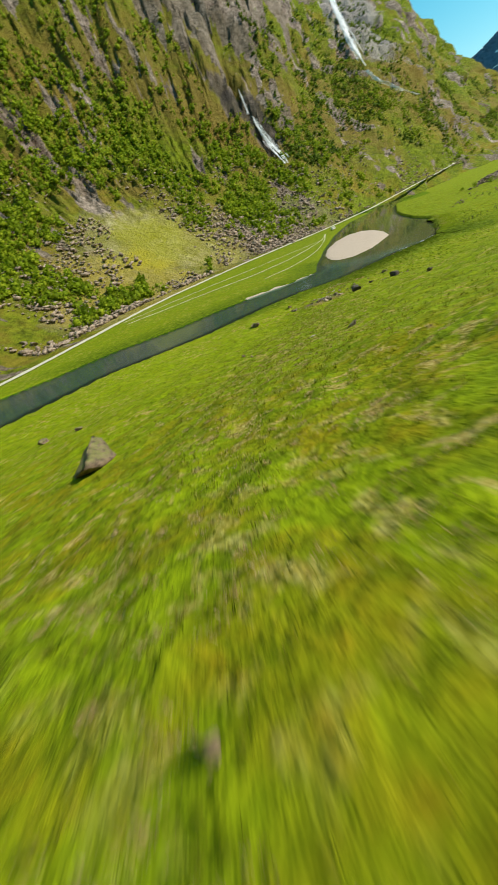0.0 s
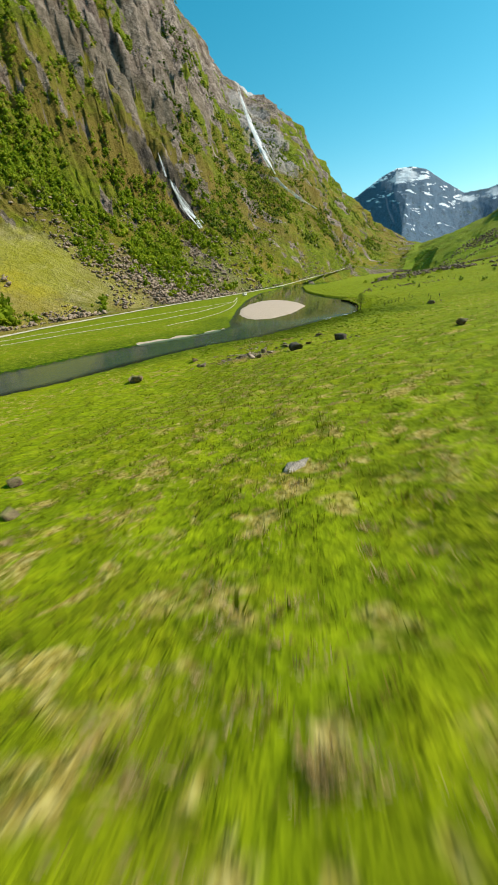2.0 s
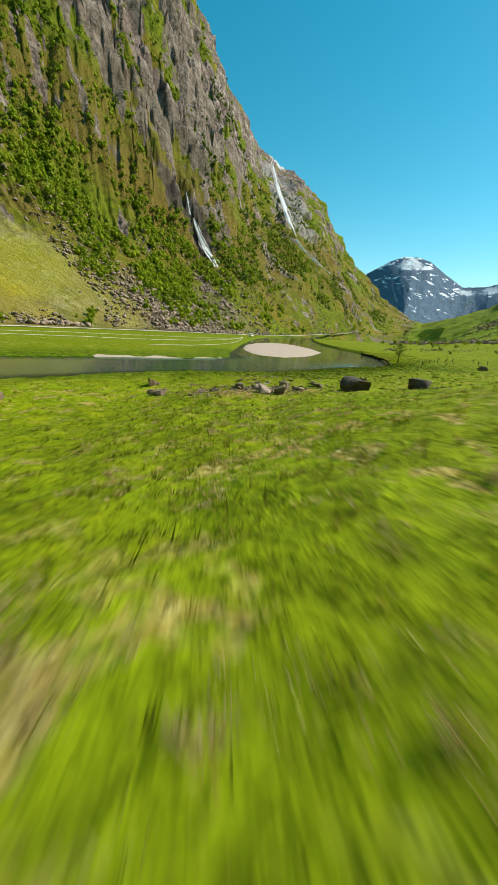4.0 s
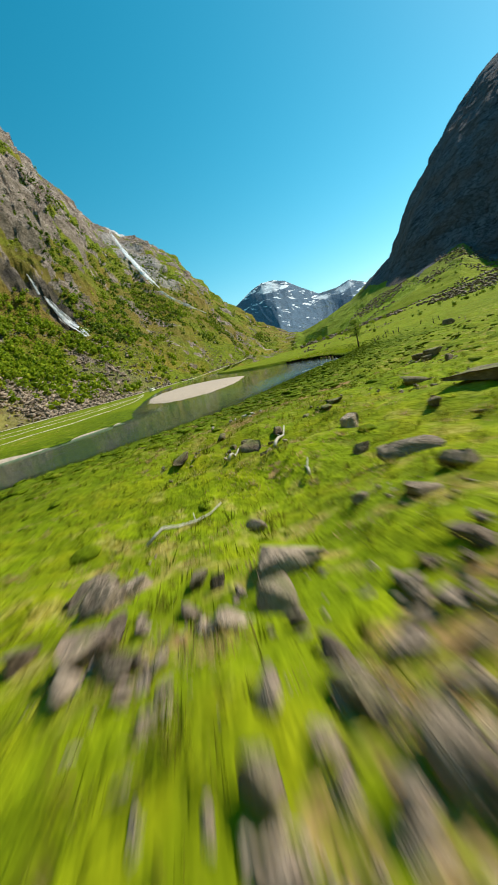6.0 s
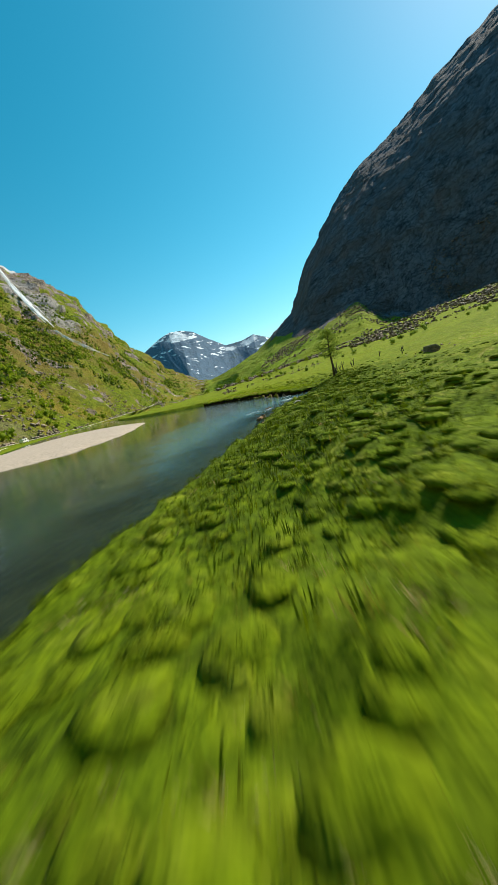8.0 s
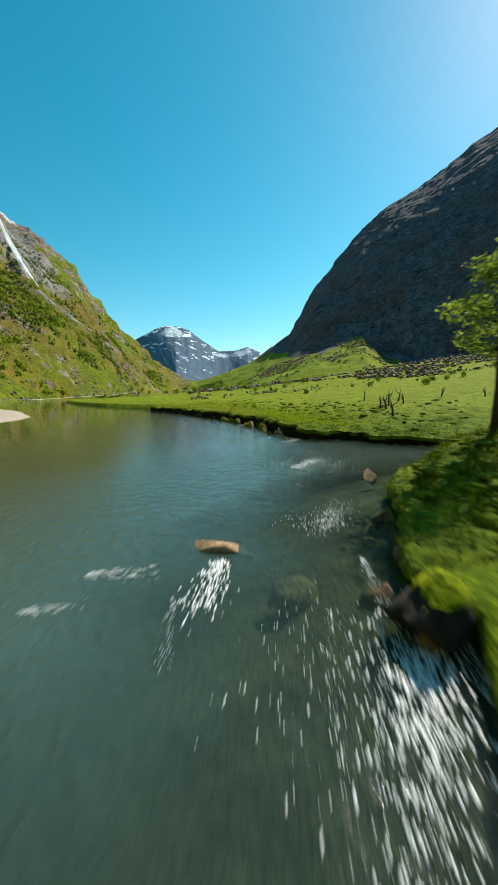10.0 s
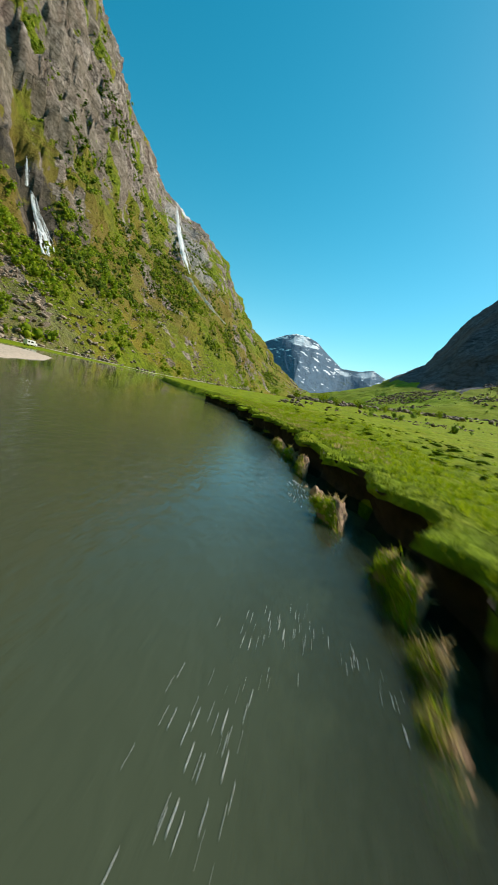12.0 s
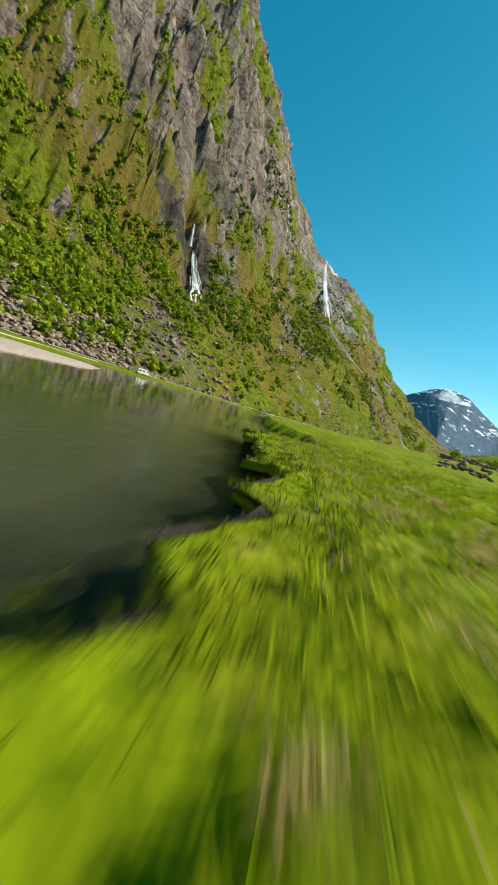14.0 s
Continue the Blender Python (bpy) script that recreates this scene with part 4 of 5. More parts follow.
def waterfall(points, widths, label, seed, lift=2.0):
    """White water down the rock: a veil of several strands."""
    rng = np.random.default_rng(seed)
    steps = 14 * (len(points) - 1)
    at = np.linspace(0, len(points) - 1, steps)
    az, el, wide = (np.interp(at, range(len(points)), column) for column in ([p[0] for p in points], [p[1] for p in points], widths))
    spine = np.array([tuple(surface_at(a, e)[0]) for a, e in zip(az, el)])
    for _ in range(14):
        spine[1:-1] = (spine[:-2] + 2 * spine[1:-1] + spine[2:]) / 4
    toward = np.stack([-np.sin(np.radians(az)), -np.cos(np.radians(az)), 1.0 + 0 * az], -1)
    side = np.stack([np.cos(np.radians(az)), -np.sin(np.radians(az)), 0 * az], -1)
    base = new("waterfall")
    for k in range(30):
        core = k < 9
        drift = np.cumsum(rng.normal(size=steps)) * 0.06
        mid = rng.normal() * (0.13 if core else 0.30) + 0.30 * (drift - drift.mean())
        thin = (0.10 if core else 0.015) + (0.28 if core else 0.10) * fbm(at * 3.4 + k * 9, at * 0 + seed, 3, seed + k).clip(-0.15, 1) * rng.uniform(0.5, 1.1)
        v = spine + toward * (lift + 0.5 * rng.random()) + side * (mid * wide)[:, None]
        u = np.linspace(-1.57, 1.57, 9)[None]
        girth = (thin * wide)[:, None] * (0.5 + 0.10 * rng.normal(size=(steps, 9)))
        g = v[:, None] + side[:, None] * (np.sin(u) * girth)[..., None] + toward[:, None] * (0.25 * np.cos(u) * girth)[..., None]
        a = int(rng.integers(0, steps * 2 // 3))
        if k > 1:
            g = g[a:a + int(steps * rng.uniform(0.2, 0.6)) + 3]
        part("strand", sheet("strand", g[..., 0], g[..., 1], g[..., 2], FOAM), base)
    return tagged(base, label, "waterfall")


def shrub_field(name, xy, sizes, material, label, leaves, seed, category="birch scrub"):
    rng = np.random.default_rng(seed)
    kinds = [leaf_clump(rng, leaves, (0.55, 0.55, 0.55), 0.15) for _ in range(14)]
    cores = [(BALLS[1][0] * rng.uniform(0.7, 1.2, (len(BALLS[1][0]), 1)), BALLS[1][1]) for _ in range(8)]
    z = ground(xy[:, 0], xy[:, 1])
    bits = []
    for (x, y), h, s in zip(xy, z, sizes):
        v, t = kinds[rng.integers(14)]
        a = rng.uniform(0, 6.283)
        c, d = math.cos(a), math.sin(a)
        w = v * (s, s, s * rng.uniform(0.9, 1.4))
        c0, f0 = cores[rng.integers(8)]
        core = c0 * (0.33 * s, 0.33 * s, 0.36 * s)
        bits.append((core + (x, y, h + 0.40 * s), f0))
        bits.append((np.stack([w[:, 0] * c - w[:, 1] * d + x, w[:, 0] * d + w[:, 1] * c + y, w[:, 2] + h + 0.42 * s], -1), t))
    v, t = merged(bits)
    return tagged(new(name, soup(name, v, t, material)), label, category, kind="stuff")


def tree(x, y, tall, seed):
    rng = np.random.default_rng(seed)
    base = new("tree")
    base.location = (x, y, level(x, y) - 0.05)
    lean = [(0.00, 0, 0), (0.02, 0.02, 0.25 * tall), (-0.08, 0.04, 0.5 * tall), (-0.02, 0.0, 0.75 * tall), (0.1, 0.02, 0.93 * tall)]
    v, t = tube(lean, [0.20, 0.135, 0.11, 0.07, 0.025], 10)
    trunk = part("trunk", soup("trunk", v, t, BARK, True), base)
    tips = []
    for k in range(13):
        h = tall * (0.40 + 0.52 * k / 12)
        a = k * 2.4 + rng.uniform(-0.4, 0.4)
        far = (0.26 - 0.12 * abs(k / 12 - 0.35)) * tall * rng.uniform(0.55, 1.0) * (0.65 if k > 9 else 1)
        pts = [(0, 0, h), (0.45 * far * math.cos(a), 0.45 * far * math.sin(a), h + 0.10 * far), (far * math.cos(a), far * math.sin(a), h + 0.30 * far)]
        v, t = tube(pts, [0.065, 0.04, 0.012], 6)
        part("limb", soup("limb", v, t, BARK, True), trunk)
        tips += [np.array(pts[2]), np.array(pts[1]), (np.array(pts[1]) + np.array(pts[2])) / 2]
    bits = []
    for p in tips:
        for _ in range(3):
            v, t = leaf_clump(rng, 32, (0.50, 0.50, 0.26), 0.07)
            bits.append((v + p + rng.normal(size=3) * (0.26, 0.26, 0.16), t))
    v, t = merged(bits)
    part("crown", soup("crown", v, t, LEAF_TREE), base, "loose light-green spring foliage with gaps")
    return tagged(base, "young deciduous tree with a slim dark trunk on the meadow", "tree")


def snag(x, y, tall, seed):
    rng = np.random.default_rng(seed)
    base = new("dead_stump")
    base.location = (x, y, level(x, y) - 0.05)
    a = rng.uniform(0, 6.28)
    bend = rng.uniform(0.1, 0.45)
    p = [(0, 0, 0), (bend * 0.3 * math.cos(a), bend * 0.3 * math.sin(a), 0.5 * tall), (bend * math.cos(a), bend * math.sin(a), tall)]
    v, t = tube(p, [0.11, 0.08, 0.03], 7)
    part("stem", soup("stem", v, t, DARKWOOD), base)
    for k in range(rng.integers(1, 4)):
        b = rng.uniform(0, 6.28)
        h = tall * rng.uniform(0.3, 0.7)
        q = [(bend * 0.3 * math.cos(a), bend * 0.3 * math.sin(a), h), (0.3 * math.cos(b), 0.3 * math.sin(b), h + 0.25), (0.42 * math.cos(b), 0.42 * math.sin(b), h + 0.62)]
        v, t = tube(q, [0.05, 0.035, 0.015], 6)
        part("branch", soup("branch", v, t, DARKWOOD), base)
    return tagged(base, "dark bare dead stump with broken branches", "dead stump", "dead stumps on the meadow")


def stick(x, y, long, turn, seed, thick=0.035):
    rng = np.random.default_rng(seed)
    n = 6
    pts = []
    for k in range(n):
        u = k / (n - 1) - 0.5
        px, py = x + u * long * math.cos(radians(turn)) + rng.uniform(-0.03, 0.03), y + u * long * math.sin(radians(turn)) + rng.uniform(-0.03, 0.03)
        pts.append((px, py, level(px, py) + thick + 0.10 + 0.10 * math.sin(k * 1.3)))
    v, t = tube(pts, np.linspace(thick * 1.4, thick * 0.5, n), 7)
    base = new("driftwood_branch", soup("driftwood_branch", v, t, DEADWOOD, True))
    q = np.array(pts[3])
    a = radians(turn + 55)
    v, t = tube([q, q + (0.16 * long * math.cos(a), 0.16 * long * math.sin(a), 0.08)], [thick * 0.7, thick * 0.25], 6)
    part("twig", soup("twig", v, t, DEADWOOD, True), base)
    return tagged(base, "bleached white dead branch lying on the grass", "branch", "dead branches")


def box(x0, x1, y0, y1, z0, z1, bevel=0.05, taper=0.0):
    b = bmesh.new()
    bmesh.ops.create_cube(b, size=1.0)
    for v in b.verts:
        k = 1 - taper * (v.co.z > 0)
        v.co = ((x0 + x1) / 2 + v.co.x * (x1 - x0) * k, (y0 + y1) / 2 + v.co.y * (y1 - y0) * (1 - (1 - k) * 0.5), (z0 + z1) / 2 + v.co.z * (z1 - z0))
    if bevel:
        bmesh.ops.bevel(b, geom=list(b.edges), offset=bevel, segments=2, affect="EDGES")
    return b


def bm_mesh(name, b, material):
    m = bpy.data.meshes.new(name)
    b.to_mesh(m)
    b.free()
    m.materials.append(material)
    return m


def van(x, y, turn):
    """A white camper van, nose along +x."""
    base = new("camper_van")
    base.matrix_world = pose(x, y, level(x, y) + 0.05, 0, 0, turn)
    body = part("body", bm_mesh("body", box(-2.3, 1.55, -0.95, 0.95, 0.42, 2.15, 0.14), PAINT), base)
    part("cab", bm_mesh("cab", box(1.4, 2.4, -0.92, 0.92, 0.42, 1.25, 0.12), PAINT), base)
    part("windscreen", bm_mesh("windscreen", box(1.3, 2.0, -0.86, 0.86, 1.2, 1.95, 0.08, 0.25), GLASS), base)
    for s in (-1, 1):
        for a, b in ((-1.9, -1.0), (-0.5, 0.5)):
            part("window", bm_mesh("window", box(a, b, s * 0.95 - 0.02, s * 0.95 + 0.02, 1.2, 1.75, 0.015), GLASS), body)
        part("headlight", bm_mesh("headlight", box(2.36, 2.43, s * 0.7 - 0.14, s * 0.7 + 0.14, 0.85, 1.05, 0.02), FOAM), base)
        part("rear_light", bm_mesh("rear_light", box(-2.34, -2.28, s * 0.8 - 0.07, s * 0.85 + 0.07, 0.8, 1.15, 0.02), LAMP_RED), base)
        for px in (-1.45, 1.6):
            v, t = tube([(px, s * 0.98, 0.34), (px, s * 0.74, 0.34)], [0.34, 0.34], 18)
            wheel = part("wheel", soup("wheel", v, t, RUBBER), base)
            v, t = tube([(px, s * 1.0, 0.34), (px, s * 0.9, 0.34)], [0.19, 0.19], 14)
            part("rim", soup("rim", v, t, PAINT), wheel)
    return tagged(base, "white camper van parked beside the gravel road", "camper van")


def grass_tufts(name, xy, tall, blades, seed, label, bent=True, z=None, material=None):
    """Clumps of bent blades on the ground."""
    rng = np.random.default_rng(seed)
    n = len(xy)
    z = ground(xy[:, 0], xy[:, 1]) if z is None else z
    a = rng.uniform(0, 6.283, (n, blades))
    lean = rng.uniform(0.25, 0.95, (n, blades))
    h = tall[:, None] * rng.uniform(0.55, 1.15, (n, blades))
    root = np.stack([xy[:, :1] + 0.10 * np.cos(a) * tall[:, None] * 3, xy[:, 1:] + 0.10 * np.sin(a) * tall[:, None] * 3, z[:, None] - 0.03 + 0 * a], -1)
    w = (0.05 * h)[..., None]
    side = np.stack([-np.sin(a), np.cos(a), 0 * a], -1)
    out = np.stack([np.cos(a), np.sin(a), 0 * a], -1)
    mid = root + out * (h * lean * 0.35)[..., None] + np.array((0, 0, 1.0)) * (h * 0.62)[..., None]
    tip = root + out * (h * lean)[..., None] + np.array((0, 0, 1.0)) * (h * (1.05 - 0.45 * lean))[..., None]
    if not bent:
        v = np.stack([root - side * w * 1.4, root + side * w * 1.4, tip], 2).reshape(-1, 3)
        t = np.arange(n * blades)[:, None] * 3 + [0, 1, 2]
        return tagged(new(name, soup(name, v, t, material or BLADE)), label, "grass", kind="stuff")
    v = np.stack([root - side * w, root + side * w, mid + side * w * 0.7, mid - side * w * 0.7, tip], 2).reshape(-1, 3)
    k = np.arange(n * blades)[:, None] * 5
    t = np.concatenate([k + [0, 1, 2], k + [0, 2, 3], k + [3, 2, 4]])
    return tagged(new(name, soup(name, v, t, material or BLADE)), label, "grass", kind="stuff")


def clod(x, y, wide, tall, seed, z=0.0, long=1.6):
    """A block of turf that has slid from the bank: a peat body with a grass cap."""
    rng = np.random.default_rng(seed)
    v, t = rock_shape(seed, 3, 6, 0.14)
    v = v / np.abs(v).max(0) * (wide / 2, wide * long / 2, tall / 2)
    base = new("turf_clod")
    base.matrix_world = pose(x, y, z + tall * 0.30, 0, 0, rng.uniform(-12, 12))
    part("soil_block", soup("soil_block", v, t, EARTH), base, "wet brown peat and stone")
    keep = v[t].mean(1)[:, 2] > 0.26 * tall
    used, at = np.unique(t[keep], return_inverse=True)
    part("turf_cap", soup("turf_cap", v[used] * (1.06, 1.04, 1.10) + (0, 0, 0.02), at.reshape(-1, 3), GRASS), base, "green turf cap")
    spots = v[rng.choice(used, 130)]
    away = rng.normal(size=spots.shape) * (0.7, 0.5, 0.2) + (0, 0, 0.35)
    wide_of = rng.normal(size=spots.shape) * 0.012
    blades = np.stack([spots - wide_of, spots + wide_of, spots + away * rng.uniform(0.08, 0.22, (len(spots), 1))], 1).reshape(-1, 3)
    part("grass_fringe", soup("grass_fringe", blades, np.arange(len(blades)).reshape(-1, 3), BLADE), base, "dry grass blades hanging from the turf")
    return tagged(base, "fallen turf block lying in the water by the bank", "turf block", "fallen turf blocks")


def earth_ridge(stations, seed, label, turf=0.0):
    """A long slip of bank lying in the shallows, swept along stations (x, y, half width, top); turf covers one flank."""
    rng = np.random.default_rng(seed)
    st = np.array(stations)
    run = np.concatenate([[0], np.cumsum(np.linalg.norm(np.diff(st[:, :2], axis=0), axis=1))])
    u = np.arange(0, run[-1] + 0.01, 0.05)
    x, y, half, top = (np.interp(u, run, st[:, k]) for k in range(4))
    half, top = half * (1 + 0.35 * (fbm(u * 2.1, u * 0 + 3.0, 3, seed) - 0.5)), top + 0.16 * (fbm(u * 2.9, u * 0 + 9.0, 3, seed) - 0.5)
    head = np.gradient(np.stack([x, y], 1), axis=0)
    head /= np.linalg.norm(head, axis=1)[:, None]
    side = np.stack([head[:, 1], -head[:, 0]], 1)
    a = np.linspace(-math.pi / 2, math.pi / 2, 17)
    lump = 1 + 0.42 * (fbm(u[:, None] * 5.0 + 0 * a, a[None, :] * 2.2 + 0 * u[:, None], 4, seed + 1) - 0.5)
    across = np.sign(np.sin(a)) * np.abs(np.sin(a)) ** 0.8 * half[:, None] * lump
    foot = -0.38
    up = foot + (top[:, None] - foot) * np.cos(a).clip(0) ** 0.55 * (0.55 + 0.45 * lump)
    grid = np.stack([x[:, None] + side[:, :1] * across, y[:, None] + side[:, 1:] * across, up], 2)
    n, m = grid.shape[:2]

    def skin(c0, c1, lift):
        g = grid[:, c0:c1] + np.array([0, 0, lift]) + np.concatenate([side * lift * 0.5, 0 * x[:, None]], 1)[:, None] * np.sin(a[c0:c1])[None, :, None]
        w = c1 - c0
        k = (np.arange(n - 1)[:, None] * w + np.arange(w - 1)).ravel()
        tri = np.concatenate([np.stack([k, k + 1, k + w], 1), np.stack([k + 1, k + w + 1, k + w], 1)])
        return g.reshape(-1, 3), tri
    base = new("earth_ridge")
    base.matrix_world = pose(0, 0, 0)
    part("soil_body", soup("soil_body", *skin(0, m, 0.0), RED_EARTH, True), base, "pinkish brown crumbling earth")
    if turf:
        edge = int(2 + turf * (m - 4))
        part("turf_cap", soup("turf_cap", *skin(2, edge, 0.025), GRASS, True), base, "matted green turf")
        for name, count, low, high, material, text in (("green_fringe", 1500, 1, edge, MEADOW_BLADE, "green grass blades"), ("straw_fringe", 1300, edge - 3, edge + 2, STRAW, "dry straw-coloured blades")):
            i, j = rng.integers(0, n, count), rng.integers(low, high, count)
            spots = grid[i, j] + rng.normal(size=(count, 3)) * 0.02
            away = np.concatenate([side[i] * (np.sin(a[j]) * 0.7)[:, None], np.full((count, 1), 0.25)], 1) + rng.normal(size=(count, 3)) * 0.35
            wide = rng.normal(size=(count, 3)) * 0.006
            blades = np.stack([spots - wide, spots + wide, spots + away * rng.uniform(0.06, 0.20, (count, 1))], 1).reshape(-1, 3)
            part(name, soup(name, blades, np.arange(3 * count).reshape(-1, 3), material), base, text)
    return tagged(base, label, "earth bank", "slipped earth ridges")


def bush(x, y, size, seed):
    rng = np.random.default_rng(seed)
    base = new("bush")
    base.location = (x, y, level(x, y))
    bits = [tube([(0, 0, 0), (0.2 * math.cos(a), 0.2 * math.sin(a), 0.4 * size), (0.45 * size * math.cos(a), 0.45 * size * math.sin(a), 0.8 * size)], [0.06, 0.04, 0.015], 5) for a in rng.uniform(0, 6.28, 5)]
    v, t = merged(bits)
    part("stems", soup("stems", v, t, BARK), base)
    v, t = merged([(lambda q: (q[0] + rng.normal(size=3) * (0.30, 0.30, 0.2) * np.array(size) + (0, 0, 0.55 * size), q[1]))(leaf_clump(rng, 60, (0.35 * size, 0.35 * size, 0.3 * size), 0.10 * size ** 0.5)) for _ in range(7)])
    part("foliage", soup("foliage", v, t, LEAF_BUSH), base)
    return tagged(base, "rounded green willow bush on the meadow", "bush", "bushes on the far meadow")


def hummocks(name, xy, sizes, seed, steep, label):
    """Low grassy mounds standing close on the ground."""
    rng = np.random.default_rng(seed)
    kinds = []
    for k in range(12):
        v, t = BALLS[2]
        v = v * (1 + 0.22 * fbm(v[:, :1] * 1.7 + 5 * k, v[:, 1:2] * 1.7 + v[:, 2:], 3, 80 + k))
        kinds.append((v, t))
    z = ground(xy[:, 0], xy[:, 1])
    bits = []
    for (x, y), h, s, high in zip(xy, z, sizes, steep):
        v, t = kinds[rng.integers(12)]
        a = rng.uniform(0, 6.283)
        c, d = math.cos(a), math.sin(a)
        w = v * (0.5 * s, 0.5 * s * rng.uniform(0.6, 1.0), s * rng.uniform(0.09, 0.17) * high)
        bits.append((np.stack([w[:, 0] * c - w[:, 1] * d + x, w[:, 0] * d + w[:, 1] * c + y, w[:, 2] + h + 0.02 * s], -1), t))
    v, t = merged(bits)
    tips = np.repeat(np.arange(len(xy)), np.where(steep > 1, 26, 5))
    spot = xy[tips] + rng.normal(size=(len(tips), 2)) * 0.16 * sizes[tips][:, None]
    grass_tufts("hummock_grass", spot, 0.08 + 0.13 * rng.random(len(tips)), 6, seed + 1, "tufts of grass standing on the hummocks", True, z[tips] + 0.07 * steep[tips] * sizes[tips], BANK_BLADE)
    m = soup(name, v, t, GRASS, True)
    m.attributes.new("lush", "FLOAT", "POINT").data.foreach_set("value", np.full(len(v), 0.7, np.float32))
    return tagged(new(name, m), label, "grass hummocks", kind="stuff")


def foam_and_glints(lines):
    """Flat white flecks on the water, for foam and in place of sun glints: from x, y to x, y, how many, how wide."""
    rng = np.random.default_rng(91)
    bits = []
    for x0, y0, x1, y1, count, size, *loose in lines:
        long = math.hypot(x1 - x0, y1 - y0)
        c, d = (x1 - x0) / long, (y1 - y0) / long
        for _ in range(count * 4):
            k = rng.random() ** 1.4
            v, t = BALLS[1]
            s = size * rng.uniform(0.12, 0.45)
            w = v * (s * rng.uniform(0.5, 2.0), s * 0.32, 0.006) * rng.uniform(0.7, 1.3, (len(v), 3))
            w = np.stack([w[:, 0] * c - w[:, 1] * d, w[:, 0] * d + w[:, 1] * c, w[:, 2]], -1)
            stray = loose[0] if loose else size * (0.5 + k)
            bits.append((w + (x0 + (x1 - x0) * k + rng.normal() * stray, y0 + (y1 - y0) * k + rng.normal() * stray, 0.008), t))
    v, t = merged(bits)
    return tagged(new("foam", soup("foam", v, t, FOAM)), "white flecks on the river, some foam, some standing in for sun glints", "foam", kind="stuff")


def litter(spots):
    """Broken fragments round the boulders: x, y, the boulder's width."""
    rng = np.random.default_rng(17)
    xy, sizes = [], []
    for x, y, wide in spots:
        for _ in range(14):
            a, r = rng.uniform(0, 6.283), wide * rng.uniform(0.45, 1.35)
            xy.append((x + r * math.cos(a), y + r * math.sin(a)))
            sizes.append(wide * rng.uniform(0.05, 0.22))
    scatter_stones("stone_litter", np.array(xy), np.array(sizes), TALUS, "broken brown stone fragments round the boulders", 2, 18, "stone fragments")


# ---------------------------------------------------------------- placing, largest first
waterfall([(-4.6, 21.3), (-4.0, 19.4), (-3.0, 17.2), (-1.9, 15.2), (-0.4, 13.0)], [6, 10, 16, 20, 12], "tall white waterfall down a pale rock face", 1, 9.0)
waterfall([(-0.4, 13.0), (0.8, 11.9), (2.0, 11.1), (3.8, 9.8), (5.7, 8.5)], [11, 9, 9, 9, 7], "thin white stream below the tall waterfall", 2, 4.0)
waterfall([(-18.9, 18.6), (-18.6, 17.2), (-18.3, 15.9)], [2.4, 3.2, 3.6], "narrow upper waterfall in a dark gully", 3)
waterfall([(-17.7, 15.6), (-17.2, 14.2), (-16.3, 12.4), (-15.2, 10.8), (-14.4, 9.6)], [3, 6, 9, 11, 7], "white waterfall fanning over dark rock", 4)

rng = np.random.default_rng(7)


def slope_xy(count, az0, az1, low, high, seed, mask=None, power=1.0):
    """Places on the west talus, by compass angle and by the part of the way from its base to the cliffs."""
    r0 = np.random.default_rng(seed)
    az = r0.uniform(az0, az1, count * 4)
    u = low + (high - low) * r0.uniform(0, 1, count * 4) ** power
    rb, rf = np.interp(az, AZ, BASE_R), np.interp(az, AZ, FOOT_R)
    xy = polar_xy(az, rb + (rf - rb) * u)
    if mask is not None:
        keep = mask(xy[:, 0], xy[:, 1], u) > r0.uniform(-0.35, 0.35, len(u))
        xy = xy[keep]
    return xy[:count]


clear = lambda x, y: 1.6 * np.exp(-(((x + 140) / 42) ** 2 + ((y - 205) / 38) ** 2)) + 1.2 * np.exp(-(((x + 84) / 26) ** 2 + ((y - 264) / 20) ** 2)) + 2.0 * np.exp(-(line_distance(x, y, [(-148, 460), (-123, 480), (-107, 470), (-94, 452)]) / 17) ** 2)
thick = lambda x, y, u: 1.5 * fbm(x / 26, y / 26, 4, 61) + 0.70 * ramp(u, 0.25, 0.65) - 0.60 - clear(x, y)
xy = slope_xy(5600, -106, 16, 0.06, 1.15, 21, thick)
grow = np.random.default_rng(96)
xy = np.concatenate([xy] + [np.array((cx, cy)) + grow.normal(size=(count, 2)) * (sx, sy) for cx, cy, sx, sy, count in [(-78, 282, 10, 14, 90), (-97, 290, 10, 16, 170), (-62, 305, 7, 14, 90)]])
shrub_field("birch_scrub", xy, 1.4 + 6.2 * rng.random(len(xy)) ** 2.6, LEAF_BUSH, "bright green birch scrub growing over the talus slope", 26, 22)


def turf_at(x, y):
    r, az = np.hypot(x - MID[0], y - MID[1]), np.degrees(np.arctan2(x - MID[0], y - MID[1]))
    return cover_of(r, az, mountain(r, az)[0])


xy = slope_xy(9500, -90, 14, 0.9, 3.4, 23, lambda x, y, u: 1.5 * (turf_at(x, y) - 0.62) + 1.1 * fbm(x / 40, y / 40, 3, 63) - clear(x, y), 1.35)
shrub_field("cliff_scrub", xy, 2.0 + 4.6 * rng.random(len(xy)) ** 2, LEAF_BUSH, "green shrubs clinging to ledges of the cliff", 12, 24)
xy = slope_xy(3600, -16, 15, 0.55, 2.4, 29, lambda x, y, u: fbm(x / 50, y / 50, 4, 69) + 0.1)
shrub_field("far_scrub", xy, 2.5 + 4.5 * rng.random(len(xy)) ** 2, LEAF_FAR, "dull green birch woods on the far valley side", 10, 30)
